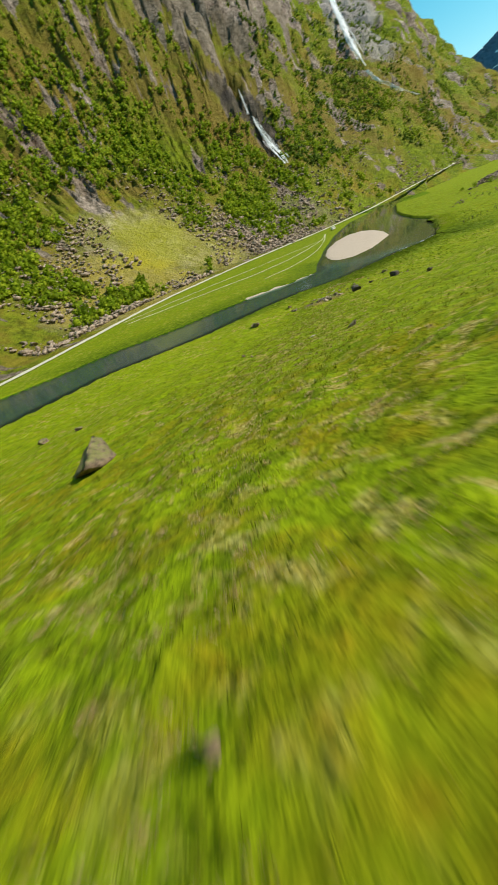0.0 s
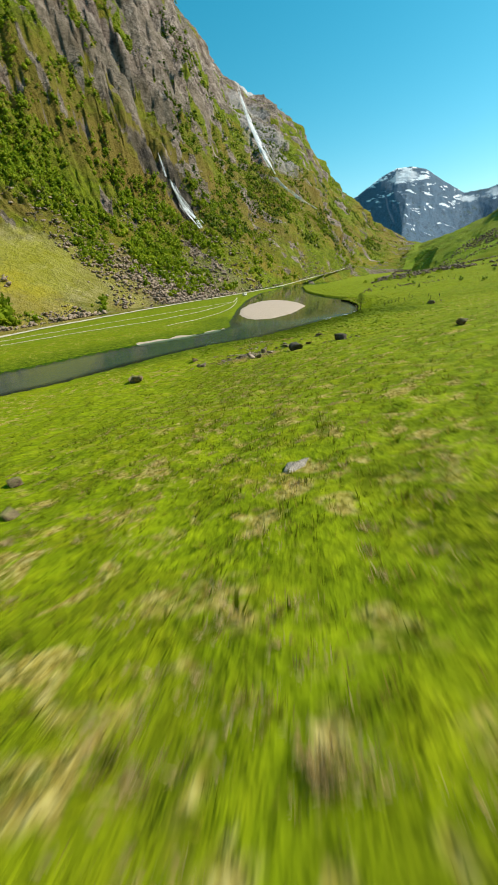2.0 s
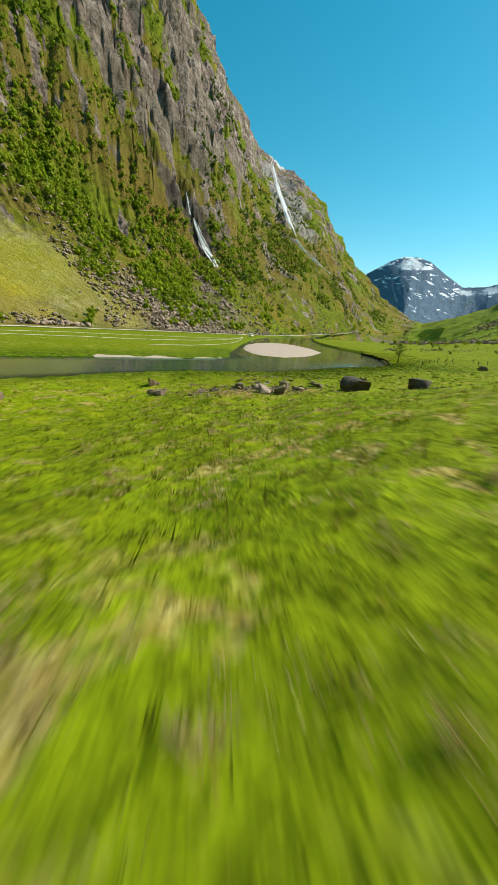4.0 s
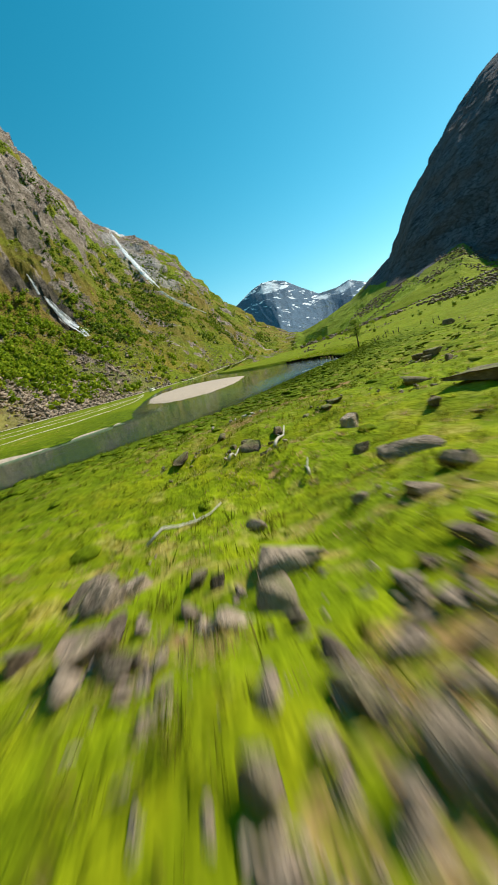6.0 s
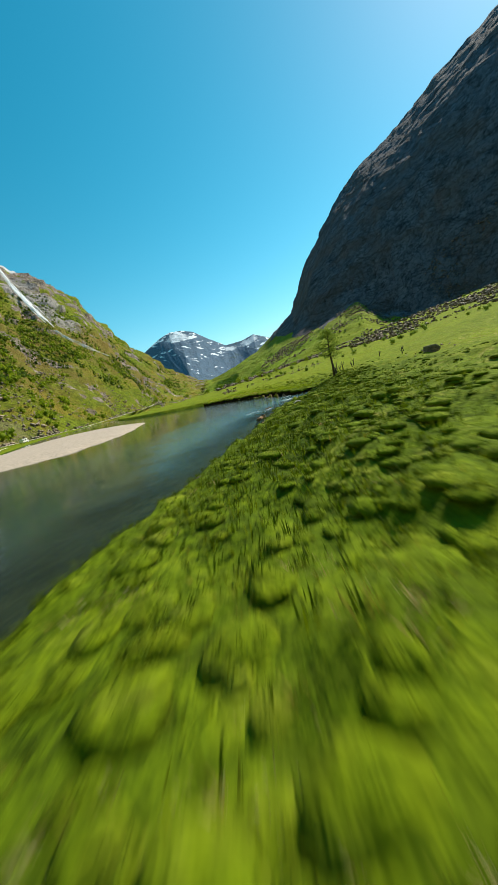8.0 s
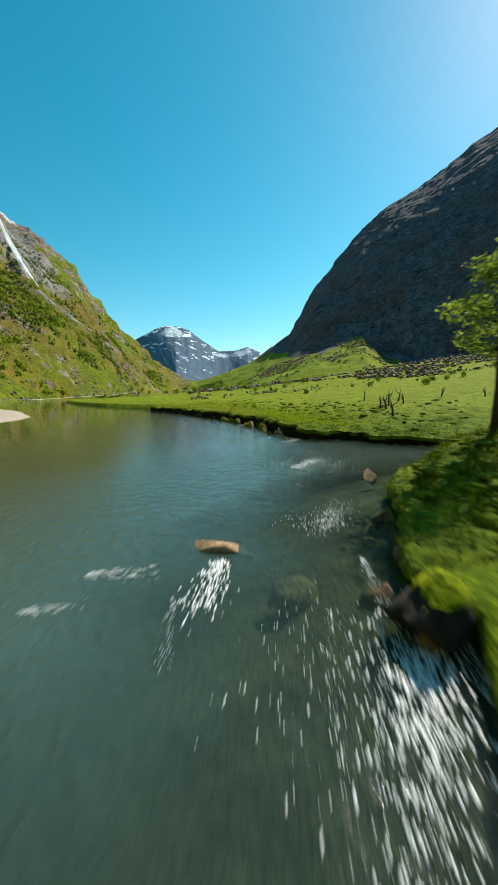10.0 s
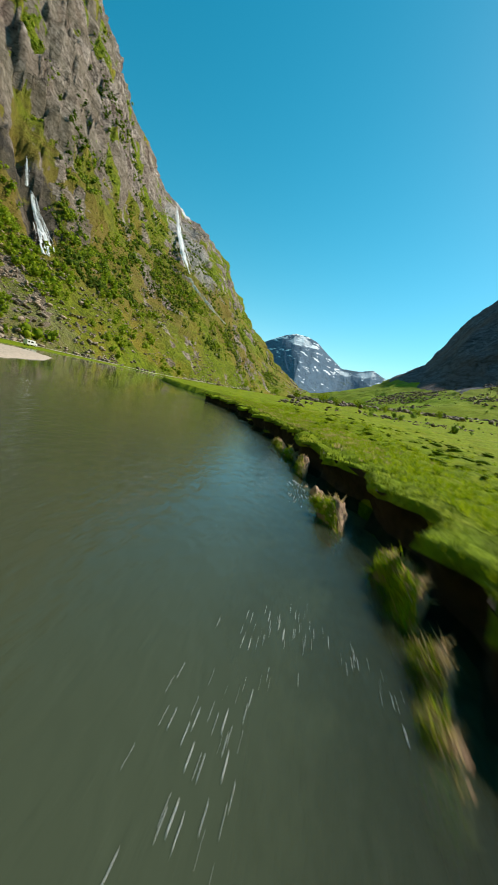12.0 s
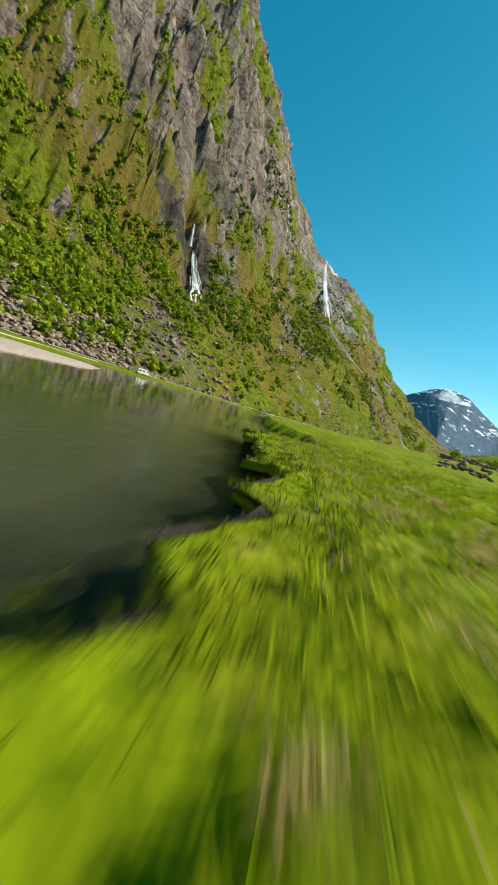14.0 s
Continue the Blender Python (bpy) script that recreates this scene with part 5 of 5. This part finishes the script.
xy = slope_xy(12000, -100, 12, 0.0, 0.95, 25, lambda x, y, u: 1.3 * fbm(x / 26, y / 26, 4, 65) + 0.34 - 0.55 * u - 1.3 * np.exp(-(((x + 140) / 40) ** 2 + ((y - 205) / 36) ** 2)), 1.3)
fill = np.random.default_rng(95)
xy = np.concatenate([xy] + [np.array((cx, cy)) + fill.normal(size=(count, 2)) * (sx, sy) for cx, cy, sx, sy, count in [(-78, 270, 13, 18, 2000), (-66, 292, 9, 15, 900), (-96, 258, 14, 16, 2000)]])
scatter_stones("talus_boulders", xy, 0.45 + 4.0 * rng.random(len(xy)) ** 4.2, TALUS, "heap of grey-brown fallen blocks at the foot of the slope", 1, 26, "scree")
az = rng.uniform(19, 84, 60000)
u = rng.uniform(0.0, 1.0, 60000) ** 0.75
xy = polar_xy(az, 105 + 385 * u)
heap = np.exp(-((u - 0.42 - 0.10 * grain(az / 7, az * 0, 3)) / 0.27) ** 2)
xy = xy[(1.9 * fbm(xy[:, 0] / 30, xy[:, 1] / 30, 4, 67) + 0.9 * heap - 0.95 - 1.2 * (1 - ramp(u, 0.06, 0.34))) > rng.uniform(-0.8, 0.6, 60000)][:19000]
scatter_stones("rubble_field", xy, 0.35 + (2.6 * rng.random(len(xy)) ** 3.2) * (0.35 + 0.65 * ramp(np.hypot(xy[:, 0] - MID[0], xy[:, 1] - MID[1]), 125, 200)), SCREE, "brown-grey boulder rubble strewn over the green mountain foot", 1, 27, "rubble")

r0 = np.random.default_rng(71)
heap = np.concatenate([np.array((cx, cy)) + r0.normal(size=(count, 2)) * (sx, sy) for cx, cy, sx, sy, count in [(0.8, 11.4, 2.0, 1.5, 120), (-2.6, 12.2, 1.0, 0.8, 60), (3.4, 13.2, 1.3, 0.9, 80), (0.0, 15.8, 1.6, 1.0, 90), (0.8, 13.8, 1.4, 0.8, 60), (-2.6, 9.6, 0.7, 0.8, 50), (0.2, 9.2, 0.8, 0.6, 60), (2.2, 17.2, 1.5, 0.6, 50), (-2.6, 21.5, 0.55, 0.5, 50), (-1.5, 21.9, 0.5, 0.3, 26), (-0.4, 19.7, 0.8, 0.6, 50), (0.5, 20.7, 0.7, 0.6, 50), (-1.3, 19.4, 0.5, 0.4, 24), (4.4, 15.0, 1.8, 1.4, 90)]])
scatter_stones("slope_rubble", heap, 0.05 + 0.34 * r0.random(len(heap)) ** 2.4, TALUS, "broken pale brown stones lying on bare earth in the slope", 2, 72, "rubble", 0.45)
az = r0.uniform(24, 66, 900)
spots = polar_xy(az, r0.uniform(120, 430, 900))
spots = spots[fbm(spots[:, 0] / 30, spots[:, 1] / 30, 3, 87) > 0.05][:260]
shrub_field("juniper_scrub", spots, 0.6 + 1.8 * r0.random(len(spots)) ** 2, LEAF_TREE, "low dark green bushes among the rubble", 30, 88, "bushes")
tree(37.3, 92.0, 6.3, 5)
boulder(19.3, 25.0, 3.3, 1.2, 100, SHADED_STONE, "large dark boulder, shade put into its colour, half sunk in the grass slope")
for k, (x, y, wide, tall) in enumerate([(3.7, 18.1, 1.47, 0.78), (1.6, 15.7, 1.81, 0.54), (-7.2, 11.6, 1.66, 0.58), (-0.4, 16.3, 0.81, 0.47), (0.3, 16.2, 0.93, 0.4), (0.8, 17.9, 0.89, 0.49), (1.5, 17.3, 0.69, 0.46), (-3.0, 16.2, 0.9, 0.25), (-1.5, 16.2, 0.48, 0.29), (-7.0, 23.3, 0.58, 0.37), (2.6, 23.2, 0.62, 0.39), (3.1, 18.0, 0.86, 0.38), (5.0, 15.6, 1.13, 0.48), (0.7, 13.0, 0.79, 0.4), (1.3, 12.6, 0.5, 0.25), (-3.4, 14.0, 0.37, 0.28), (-2.6, 13.9, 0.31, 0.27), (-1.1, 12.4, 0.38, 0.23), (1.4, 11.8, 0.66, 0.3), (2.1, 12.2, 0.51, 0.22), (1.6, 13.3, 0.57, 0.21)]):
    boulder(x, y, wide, tall, 100 + k, None, "rough grey boulder half sunk in the grass slope")
for k, (x, y, wide, tall) in enumerate([(-0.6, 11.3, 0.37, 0.24), (-3.5, 12.6, 0.82, 0.55), (-2.6, 21.3, 0.59, 0.2), (-2.0, 22.1, 0.4, 0.19), (-4.1, 22.5, 0.49, 0.34), (-0.9, 21.1, 0.23, 0.14), (-0.8, 19.9, 0.29, 0.16), (0.0, 20.0, 0.4, 0.15), (9.8, 17.0, 1.54, 0.61), (-8.1, 12.8, 0.84, 0.48), (-7.2, 13.9, 0.95, 0.45), (-4.2, 10.8, 0.29, 0.24), (-0.1, 14.1, 0.51, 0.38), (-3.2, 13.3, 0.76, 0.34), (0.3, 18.7, 0.74, 0.31), (1.4, 22.7, 0.77, 0.18), (-1.0, 21.7, 0.74, 0.22), (-1.9, 22.8, 0.58, 0.22), (-3.6, 24.1, 0.94, 0.23), (-3.0, 21.8, 0.68, 0.27), (-0.8, 24.4, 0.46, 0.17), (-0.9, 20.1, 0.51, 0.21)]):
    boulder(x, y, wide, tall, 135 + k, None, "rough grey boulder half sunk in the grass slope")
for k, (x, y, wide, tall) in enumerate([(-0.6, 19.5, 0.48, 0.25), (-1.5, 19.7, 0.33, 0.21), (0.9, 21.1, 0.4, 0.14), (-1.6, 22.6, 0.25, 0.25), (-0.1, 20.5, 0.33, 0.14), (1.0, 23.5, 0.46, 0.14), (-2.5, 20.9, 0.18, 0.14)]):
    boulder(x, y, wide, tall, 181 + k, None, "rough grey boulder half sunk in the grass slope")
for k, (x, y, wide, tall) in enumerate([(8.3, 28.4, 2.3, 0.46), (13.0, 26.8, 1.76, 0.65), (8.2, 28.5, 0.87, 0.28), (2.8, 27.1, 0.63, 0.33), (12.0, 34.9, 0.87, 0.52), (16.3, 42.3, 1.41, 0.53), (8.0, 32.2, 1.33, 0.37), (6.1, 28.4, 0.6, 0.31), (1.7, 31.7, 0.72, 0.25), (0.4, 30.3, 1.13, 0.31), (0.5, 31.5, 0.72, 0.28), (-0.3, 33.9, 0.71, 0.31), (3.3, 32.7, 0.52, 0.16), (16.7, 44.0, 1.23, 0.48), (16.8, 42.6, 1.49, 0.78), (-2.1, 31.5, 0.83, 0.32), (4.9, 33.1, 0.81, 0.24), (-0.0, 32.2, 0.44, 0.15), (4.1, 32.2, 0.7, 0.16), (65.6, 99.5, 3.19, 1.45)]):
    boulder(x, y, wide, tall, 163 + k, MOSSY, "brown lichen-covered boulder on the lower slope")
for k, (x, y, wide, tall) in enumerate([(-3.3, -75.7, 4.2, 1.3), (-40.1, -52.9, 2.5, 1.3), (-31.4, -52.6, 1.64, 0.82), (14.6, -90.7, 0.31, 0.55), (-17.1, 5.3, 1.99, 1.0), (13.1, -50.1, 1.22, 0.61), (-4.8, -39.9, 0.81, 0.33), (-17.6, 5.3, 2.43, 1.01), (24.4, -15.0, 1.05, 0.52), (-2.1, -43.5, 0.89, 0.36), (-10.5, 19.8, 1.67, 0.83)]):
    boulder(x, y, wide, tall, 129 + k, MOSSY, "brown mossy stone lying in the short grass")
for k, (x, y, wide, tall) in enumerate([(-0.4, 40.4, 0.39, 0.32), (2.1, 41.9, 0.78, 0.26), (2.5, 40.7, 0.42, 0.16), (0.9, 39.3, 0.27, 0.14), (3.0, 40.6, 0.3, 0.14), (4.4, 41.2, 0.38, 0.14), (2.2, 40.1, 0.31, 0.14), (-0.3, 39.1, 0.42, 0.26)]):
    boulder(x, y, wide, tall, 167 + k, PALE, "small whitish stone beside bare earth")
boulder(9.3, 13.7, 3.6, 1.9, 77, SHADED_STONE, "large dark boulder, shade put into its colour, standing on the grass slope", "boulders on the grass slope", 2.8, 0.25)
boulder(26.6, 91.4, 1.6, 0.55, 449, WET_STONE, "flat wet brown rock just breaking the water", "rocks in the river", 0.8, 0.0, "river_rock", -0.40, False)
boulder(3.2, 9.6, 1.15, 0.75, 613, MOSSY, "rounded brown mossy boulder leaning on a pale block")
boulder(7.0, -43.5, 1.3, 0.14, 81, PALE, "pale flat stone slab in the short grass")
for k, (x, y, wide, tall) in enumerate([(-0.05, 9.85, 1.0, 1.0), (1.9, 9.15, 1.6, 1.2), (0.75, 19.9, 1.05, 1.05), (-0.3, 17.3, 0.8, 0.65), (0.35, 17.5, 0.7, 0.7), (0.95, 18.3, 1.2, 0.8), (-0.75, 22.5, 1.1, 0.5), (2.84, 25.3, 1.6, 0.6), (3.74, 29.4, 0.95, 0.9), (-3.3, 23.2, 0.8, 0.5), (-2.9, 23.5, 0.6, 0.5), (-2.1, 10.0, 0.6, 0.5), (-1.7, 9.8, 0.45, 0.4), (-0.4, 9.5, 0.4, 0.45), (0.1, 9.3, 0.5, 0.4), (1.5, 11.0, 0.7, 0.45), (5.2, 16.4, 1.8, 0.65), (-3.1, 12.6, 0.8, 0.4), (1.2, 12.4, 0.8, 0.4), (2.4, 13.4, 0.7, 0.4), (-1.0, 11.6, 0.7, 0.3), (2.9, 12.0, 0.8, 0.4)]):
    boulder(x, y, wide, tall * 0.62, 520 + k, TALUS, "angular pale brown boulder among broken stones")
stick(1.6, 31.0, 1.7, 60, 1, 0.05)
stick(-0.3, 30.0, 0.8, 54, 2, 0.04)
stick(24.15, 80.75, 2.6, 27, 3, 0.045)
stick(-2.1, 26.35, 2.3, 40, 4, 0.03)
stick(1.2, 26.9, 0.9, 70, 5, 0.03)
stick(1.1, 38.7, 0.4, 80, 6, 0.03)
earth_ridge([(40.93, 117.0, 0.20, 0.10), (40.96, 117.6, 0.27, 0.20), (40.96, 118.2, 0.27, 0.13), (40.95, 118.9, 0.22, 0.05), (40.85, 119.7, 0.10, -0.20)], 340, "red-brown mud ridge just breaking the shallow water")
SLIPS = [
    ([(40.45, 115.1, 0.06, -0.1), (40.60, 115.7, 0.25, 0.30), (40.86, 116.7, 0.31, 0.36), (40.97, 117.5, 0.28, 0.34), (40.92, 118.0, 0.08, -0.05)], 0.42),
    ([(41.25, 119.5, 0.06, 0.0), (41.38, 119.9, 0.20, 0.36), (41.66, 120.8, 0.26, 0.42), (41.92, 121.6, 0.20, 0.38), (42.0, 121.9, 0.08, 0.1)], 0.42),
    ([(41.82, 122.35, 0.06, 0.0), (41.9, 122.7, 0.22, 0.38), (41.97, 123.3, 0.25, 0.42), (42.05, 123.75, 0.08, 0.05)], 0.60),
    ([(41.85, 123.85, 0.06, 0.0), (41.95, 124.2, 0.18, 0.36), (42.17, 125.0, 0.25, 0.40), (42.24, 125.7, 0.24, 0.40), (42.18, 126.35, 0.18, 0.36), (42.15, 126.7, 0.07, 0.0)], 0.42),
    ([(40.1, 112.5, 0.06, 0.0), (40.25, 112.9, 0.26, 0.40), (40.5, 113.5, 0.30, 0.50), (40.72, 114.2, 0.12, 0.15)], 0.60),
]
SLIPS.append(([(39.3, 110.9, 0.05, 0.0), (39.5, 111.3, 0.14, 0.28), (39.95, 112.05, 0.15, 0.30), (40.05, 112.3, 0.05, 0.0)], 0.4))
for k, (stations, turf) in enumerate(SLIPS):
    earth_ridge(stations, 341 + k, "fallen strip of turf and pinkish earth lying along the bank", turf)
earth_ridge([(39.0, 107.7, 0.05, -0.1), (39.1, 108.1, 0.15, 0.25), (39.4, 109.1, 0.17, 0.30), (39.6, 109.9, 0.10, 0.1)], 350, "long bare strip of pale earth slipped into the water")
# white flecks added where the sun glints on the pool
foam_and_glints([(40.75, 118.9, 40.66, 117.3, 20, 0.05), (40.5, 118.6, 40.4, 117.0, 12, 0.05), (40.2, 117.4, 40.1, 116.6, 10, 0.06), (38.5, 112.5, 38.1, 111.8, 8, 0.05, 0.2), (38.9, 112.7, 38.7, 112.2, 5, 0.04, 0.12), (37.8, 111.6, 37.6, 110.9, 8, 0.05, 0.2), (39.2, 112.2, 39.1, 111.4, 4, 0.05, 0.1), (38.3, 107.4, 38.5, 106.3, 16, 0.06, 0.2), (37.3, 107.3, 36.9, 106.2, 6, 0.05, 0.1)])
for k, (x, y, wide, tall, long) in enumerate([(42.4, 129.5, 0.34, 0.3, 1.2), (42.6, 135.4, 0.4, 0.35, 1.3), (27.7, 87.7, 0.8, 0.95, 1.3)]):
    clod(x, y, wide, tall, 300 + k, 0.0, long)
for k, (x, y, wide, tall) in enumerate([(20.5, 82.2, 0.8, 0.34), (20.9, 82.5, 0.75, 0.42), (21.25, 82.75, 0.7, 0.34), (22.3, 83.1, 0.4, 0.34), (20.1, 79.6, 0.55, 0.45), (19.65, 79.5, 0.85, 0.1), (21.8, 83.4, 0.8, 0.2), (20.1, 81.6, 0.7, 0.0), (20.6, 81.2, 0.6, 0.06), (20.2, 80.6, 0.6, 0.05), (21.2, 81.5, 0.8, 0.06), (20.8, 80.6, 0.7, 0.03), (19.8, 80.3, 0.5, 0.0), (20.9, 83.3, 0.6, 0.08), (23.6, 84.4, 0.5, 0.35), (25.0, 85.9, 0.6, 0.3), (27.0, 89.5, 0.9, 0.08), (28.0, 88.6, 0.6, 0.2), (29.2, 89.2, 0.5, 0.36), (30.5, 90.9, 0.6, 0.4), (33.6, 94.0, 0.7, 0.35), (27.6, 87.6, 0.5, 0.3)]):
    boulder(x, y, wide, tall + 0.3, 400 + k, WET_STONE, "wet orange-brown rock in the shallow water by the bank", "rocks in the river", None, 0.0, "river_rock", -0.42 + 0.05 * (k % 3), False)
litter([(19.3, 25.0, 3.27), (3.7, 18.1, 1.47), (1.6, 15.7, 1.81), (-7.2, 11.6, 1.66), (-0.4, 16.3, 0.81), (0.3, 16.2, 0.93), (0.8, 17.9, 0.89), (-3.0, 16.2, 0.9), (3.1, 18.0, 0.86), (5.0, 15.6, 1.13), (0.7, 13.0, 0.79), (-3.5, 12.6, 0.82), (9.8, 17.0, 1.54), (-8.1, 12.8, 0.84), (-7.2, 13.9, 0.95), (-3.2, 13.3, 0.76), (1.4, 22.7, 0.77), (-3.6, 24.1, 0.94), (8.3, 28.4, 2.3), (13.0, 26.8, 1.76), (8.2, 28.5, 0.87), (12.0, 34.9, 0.87), (16.3, 42.3, 1.41), (8.0, 32.2, 1.33), (0.4, 30.3, 1.13), (16.7, 44.0, 1.23), (16.8, 42.6, 1.49), (-2.1, 31.5, 0.83), (4.9, 33.1, 0.81), (65.6, 99.5, 3.19)])

for k, (x, y, tall) in enumerate([(54, 112, 1.6), (56, 113, 1.2), (57.5, 114, 1.9), (60, 114, 1.4), (64, 118, 1.8), (65, 125, 1.7), (70, 116, 1.3), (73, 112, 1.4), (52.5, 110, 1.2), (68, 108, 1.5), (50, 107, 1.6)]):
    snag(x, y, tall, 60 + k)
van(-19.5, 259.0, 64)
for k, (x, y, size) in enumerate([(84, 225, 3.4), (90, 228, 2.6), (97, 224, 3.0), (104, 220, 2.2), (76, 232, 2.8), (112, 215, 2.6), (70, 236, 2.2), (120, 214, 2.4)]):
    bush(x, y, size, 500 + k)
bush(-134, 233, 6.5, 520)
bush(-128, 228, 3.5, 521)
bank_wall(BANK_SLOPE[8:] + BANK_POOL[:23], "dark undercut peat bank under overhanging turf")

def band(line, half, count, seed):
    r0 = np.random.default_rng(seed)
    p = np.array(smooth_line(line, 0.5, 1))
    q = p[r0.integers(0, len(p), count)] + np.stack([r0.normal(size=count) * half, r0.normal(size=count) * half], -1)
    keep = outline_distance(q[:, 0], q[:, 1], RIVER) > 0.25
    return q[keep]


xy = np.concatenate([band([(-14, 34), (-6, 42), (4, 48), (9, 56), (18, 70), (30, 84), (42, 96)], 5.0, 1500, 51), band([(5, 45), (15, 62), (27, 80), (40, 95)], 3.0, 1000, 52), band([(20, 30), (30, 60), (45, 85), (55, 105)], 10.0, 900, 53), band([(50, 108), (54, 130), (58, 150)], 4.0, 350, 54)])
xy = xy[np.hypot(xy[:, 0] - 0.4, xy[:, 1] - 39.0) > 2.2]
sizes = 0.28 + 0.62 * np.random.default_rng(5).random(len(xy)) ** 1.6
mound = band([(17.5, 73), (20.5, 77), (23.5, 80.5), (26.5, 83.5), (30, 87)], 1.5, 190, 57)
mound = mound[line_distance(mound[:, 0], mound[:, 1], [(22.9, 80.1), (25.5, 81.4)]) > 0.7]
sizes = np.concatenate([sizes, 0.40 + 0.60 * np.random.default_rng(8).random(len(mound))])
steep = np.concatenate([np.ones(len(xy)), np.full(len(mound), 2.0)])
hummocks("grass_hummocks", np.concatenate([xy, mound]), sizes, 55, steep, "bumpy grass hummocks covering the lower slope and the river bank")
# foam behind the river rock; most other flecks stand in for sun glints
foam_and_glints([(26.3, 90.7, 25.4, 89.5, 70, 0.14), (24.2, 91.3, 25.1, 90.9, 22, 0.10), (23.3, 90.6, 23.9, 90.4, 14, 0.08), (25.2, 89.9, 24.7, 88.6, 22, 0.05), (28.6, 89.6, 27.2, 87.4, 60, 0.06), (27.7, 87.9, 25.4, 86.1, 75, 0.11, 0.32), (27.4, 87.4, 26.4, 86.6, 70, 0.14, 0.22), (26.8, 88.6, 25.2, 87.0, 24, 0.07, 0.4), (27.6, 88.3, 24.8, 85.6, 26, 0.06), (28.2, 87.7, 27.0, 86.0, 40, 0.09), (27.2, 87.4, 25.6, 85.8, 30, 0.09), (27.0, 88.6, 25.2, 86.4, 16, 0.06), (28.9, 91.1, 30.1, 91.9, 90, 0.08, 0.22), (29.6, 91.6, 31.0, 92.6, 40, 0.05, 0.3), (28.6, 91.6, 29.0, 92.0, 14, 0.06, 0.25), (30.4, 94.4, 31.4, 94.9, 8, 0.05, 0.2), (33.0, 95.6, 35.4, 97.6, 12, 0.06, 0.5), (34.0, 96.6, 35.2, 97.2, 12, 0.07, 0.12), (32.4, 96.9, 34.2, 98.1, 150, 0.09, 0.16), (33.6, 97.4, 35.0, 98.4, 60, 0.07, 0.3), (32.2, 97.9, 33.2, 98.6, 16, 0.05, 0.25), (35.0, 99.5, 36.4, 101.2, 24, 0.05, 0.5), (36.9, 104.1, 38.4, 105.2, 60, 0.08, 0.2), (37.4, 104.8, 38.6, 106.2, 14, 0.05, 0.3), (35.6, 103.0, 36.4, 103.8, 8, 0.04, 0.3)])
# grass along the flight over the slope, at the bank and on the meadow
SLOPE_LINE = [(15, -96), (8, -70), (6, -45), (2, -12), (0, 5), (-1, 25), (1, 42), (9, 56)]
xy = band(SLOPE_LINE, 5.0, 15000, 31)
grass_tufts("slope_grass", xy, 0.08 + 0.14 * np.random.default_rng(1).random(len(xy)), 11, 32, "short bright green grass tufts on the slope", False)
xy = band(SLOPE_LINE, 16.0, 9000, 33)
grass_tufts("slope_tussocks", xy, 0.12 + 0.22 * np.random.default_rng(2).random(len(xy)), 10, 34, "scattered green and straw-coloured tussocks", False)
xy = band([(8, 60), (18, 72), (27, 84), (36, 93), (44, 101)], 4.0, 11000, 35)
grass_tufts("bank_grass", xy, 0.14 + 0.22 * np.random.default_rng(3).random(len(xy)), 6, 36, "lush grass hanging over the river bank", material=BANK_BLADE)
xy = band([(42, 107), (43.6, 118), (44.6, 135), (46, 150), (44, 165)], 3.5, 13500, 37)
grass_tufts("meadow_grass", xy, 0.10 + 0.18 * np.random.default_rng(4).random(len(xy)), 12, 38, "dense bright green meadow grass by the pool", False, None, MEADOW_BLADE)


def straw_patches(line, half, count, seed, tufts=9):
    """Middles of last year's dead grass, each with several tufts round it."""
    r0 = np.random.default_rng(seed)
    mid = band(line, half, count, seed)
    at = np.repeat(np.arange(len(mid)), tufts)
    wide = (0.10 + 0.28 * r0.random(len(mid)) ** 2)[at]
    return mid[at] + r0.normal(size=(len(at), 2)) * wide[:, None]


xy = straw_patches(SLOPE_LINE, 5.0, 1500, 61, 14)
grass_tufts("slope_straw", xy, 0.07 + 0.10 * np.random.default_rng(6).random(len(xy)), 9, 62, "patches of pale dead grass among the green", False, None, STRAW)
xy = straw_patches([(44.0, 122), (44.6, 135), (45, 150), (44, 165)], 1.6, 520, 63, 14)
grass_tufts("meadow_straw", xy, 0.08 + 0.12 * np.random.default_rng(7).random(len(xy)), 9, 64, "patches of straw-coloured grass on the meadow", False, None, STRAW)
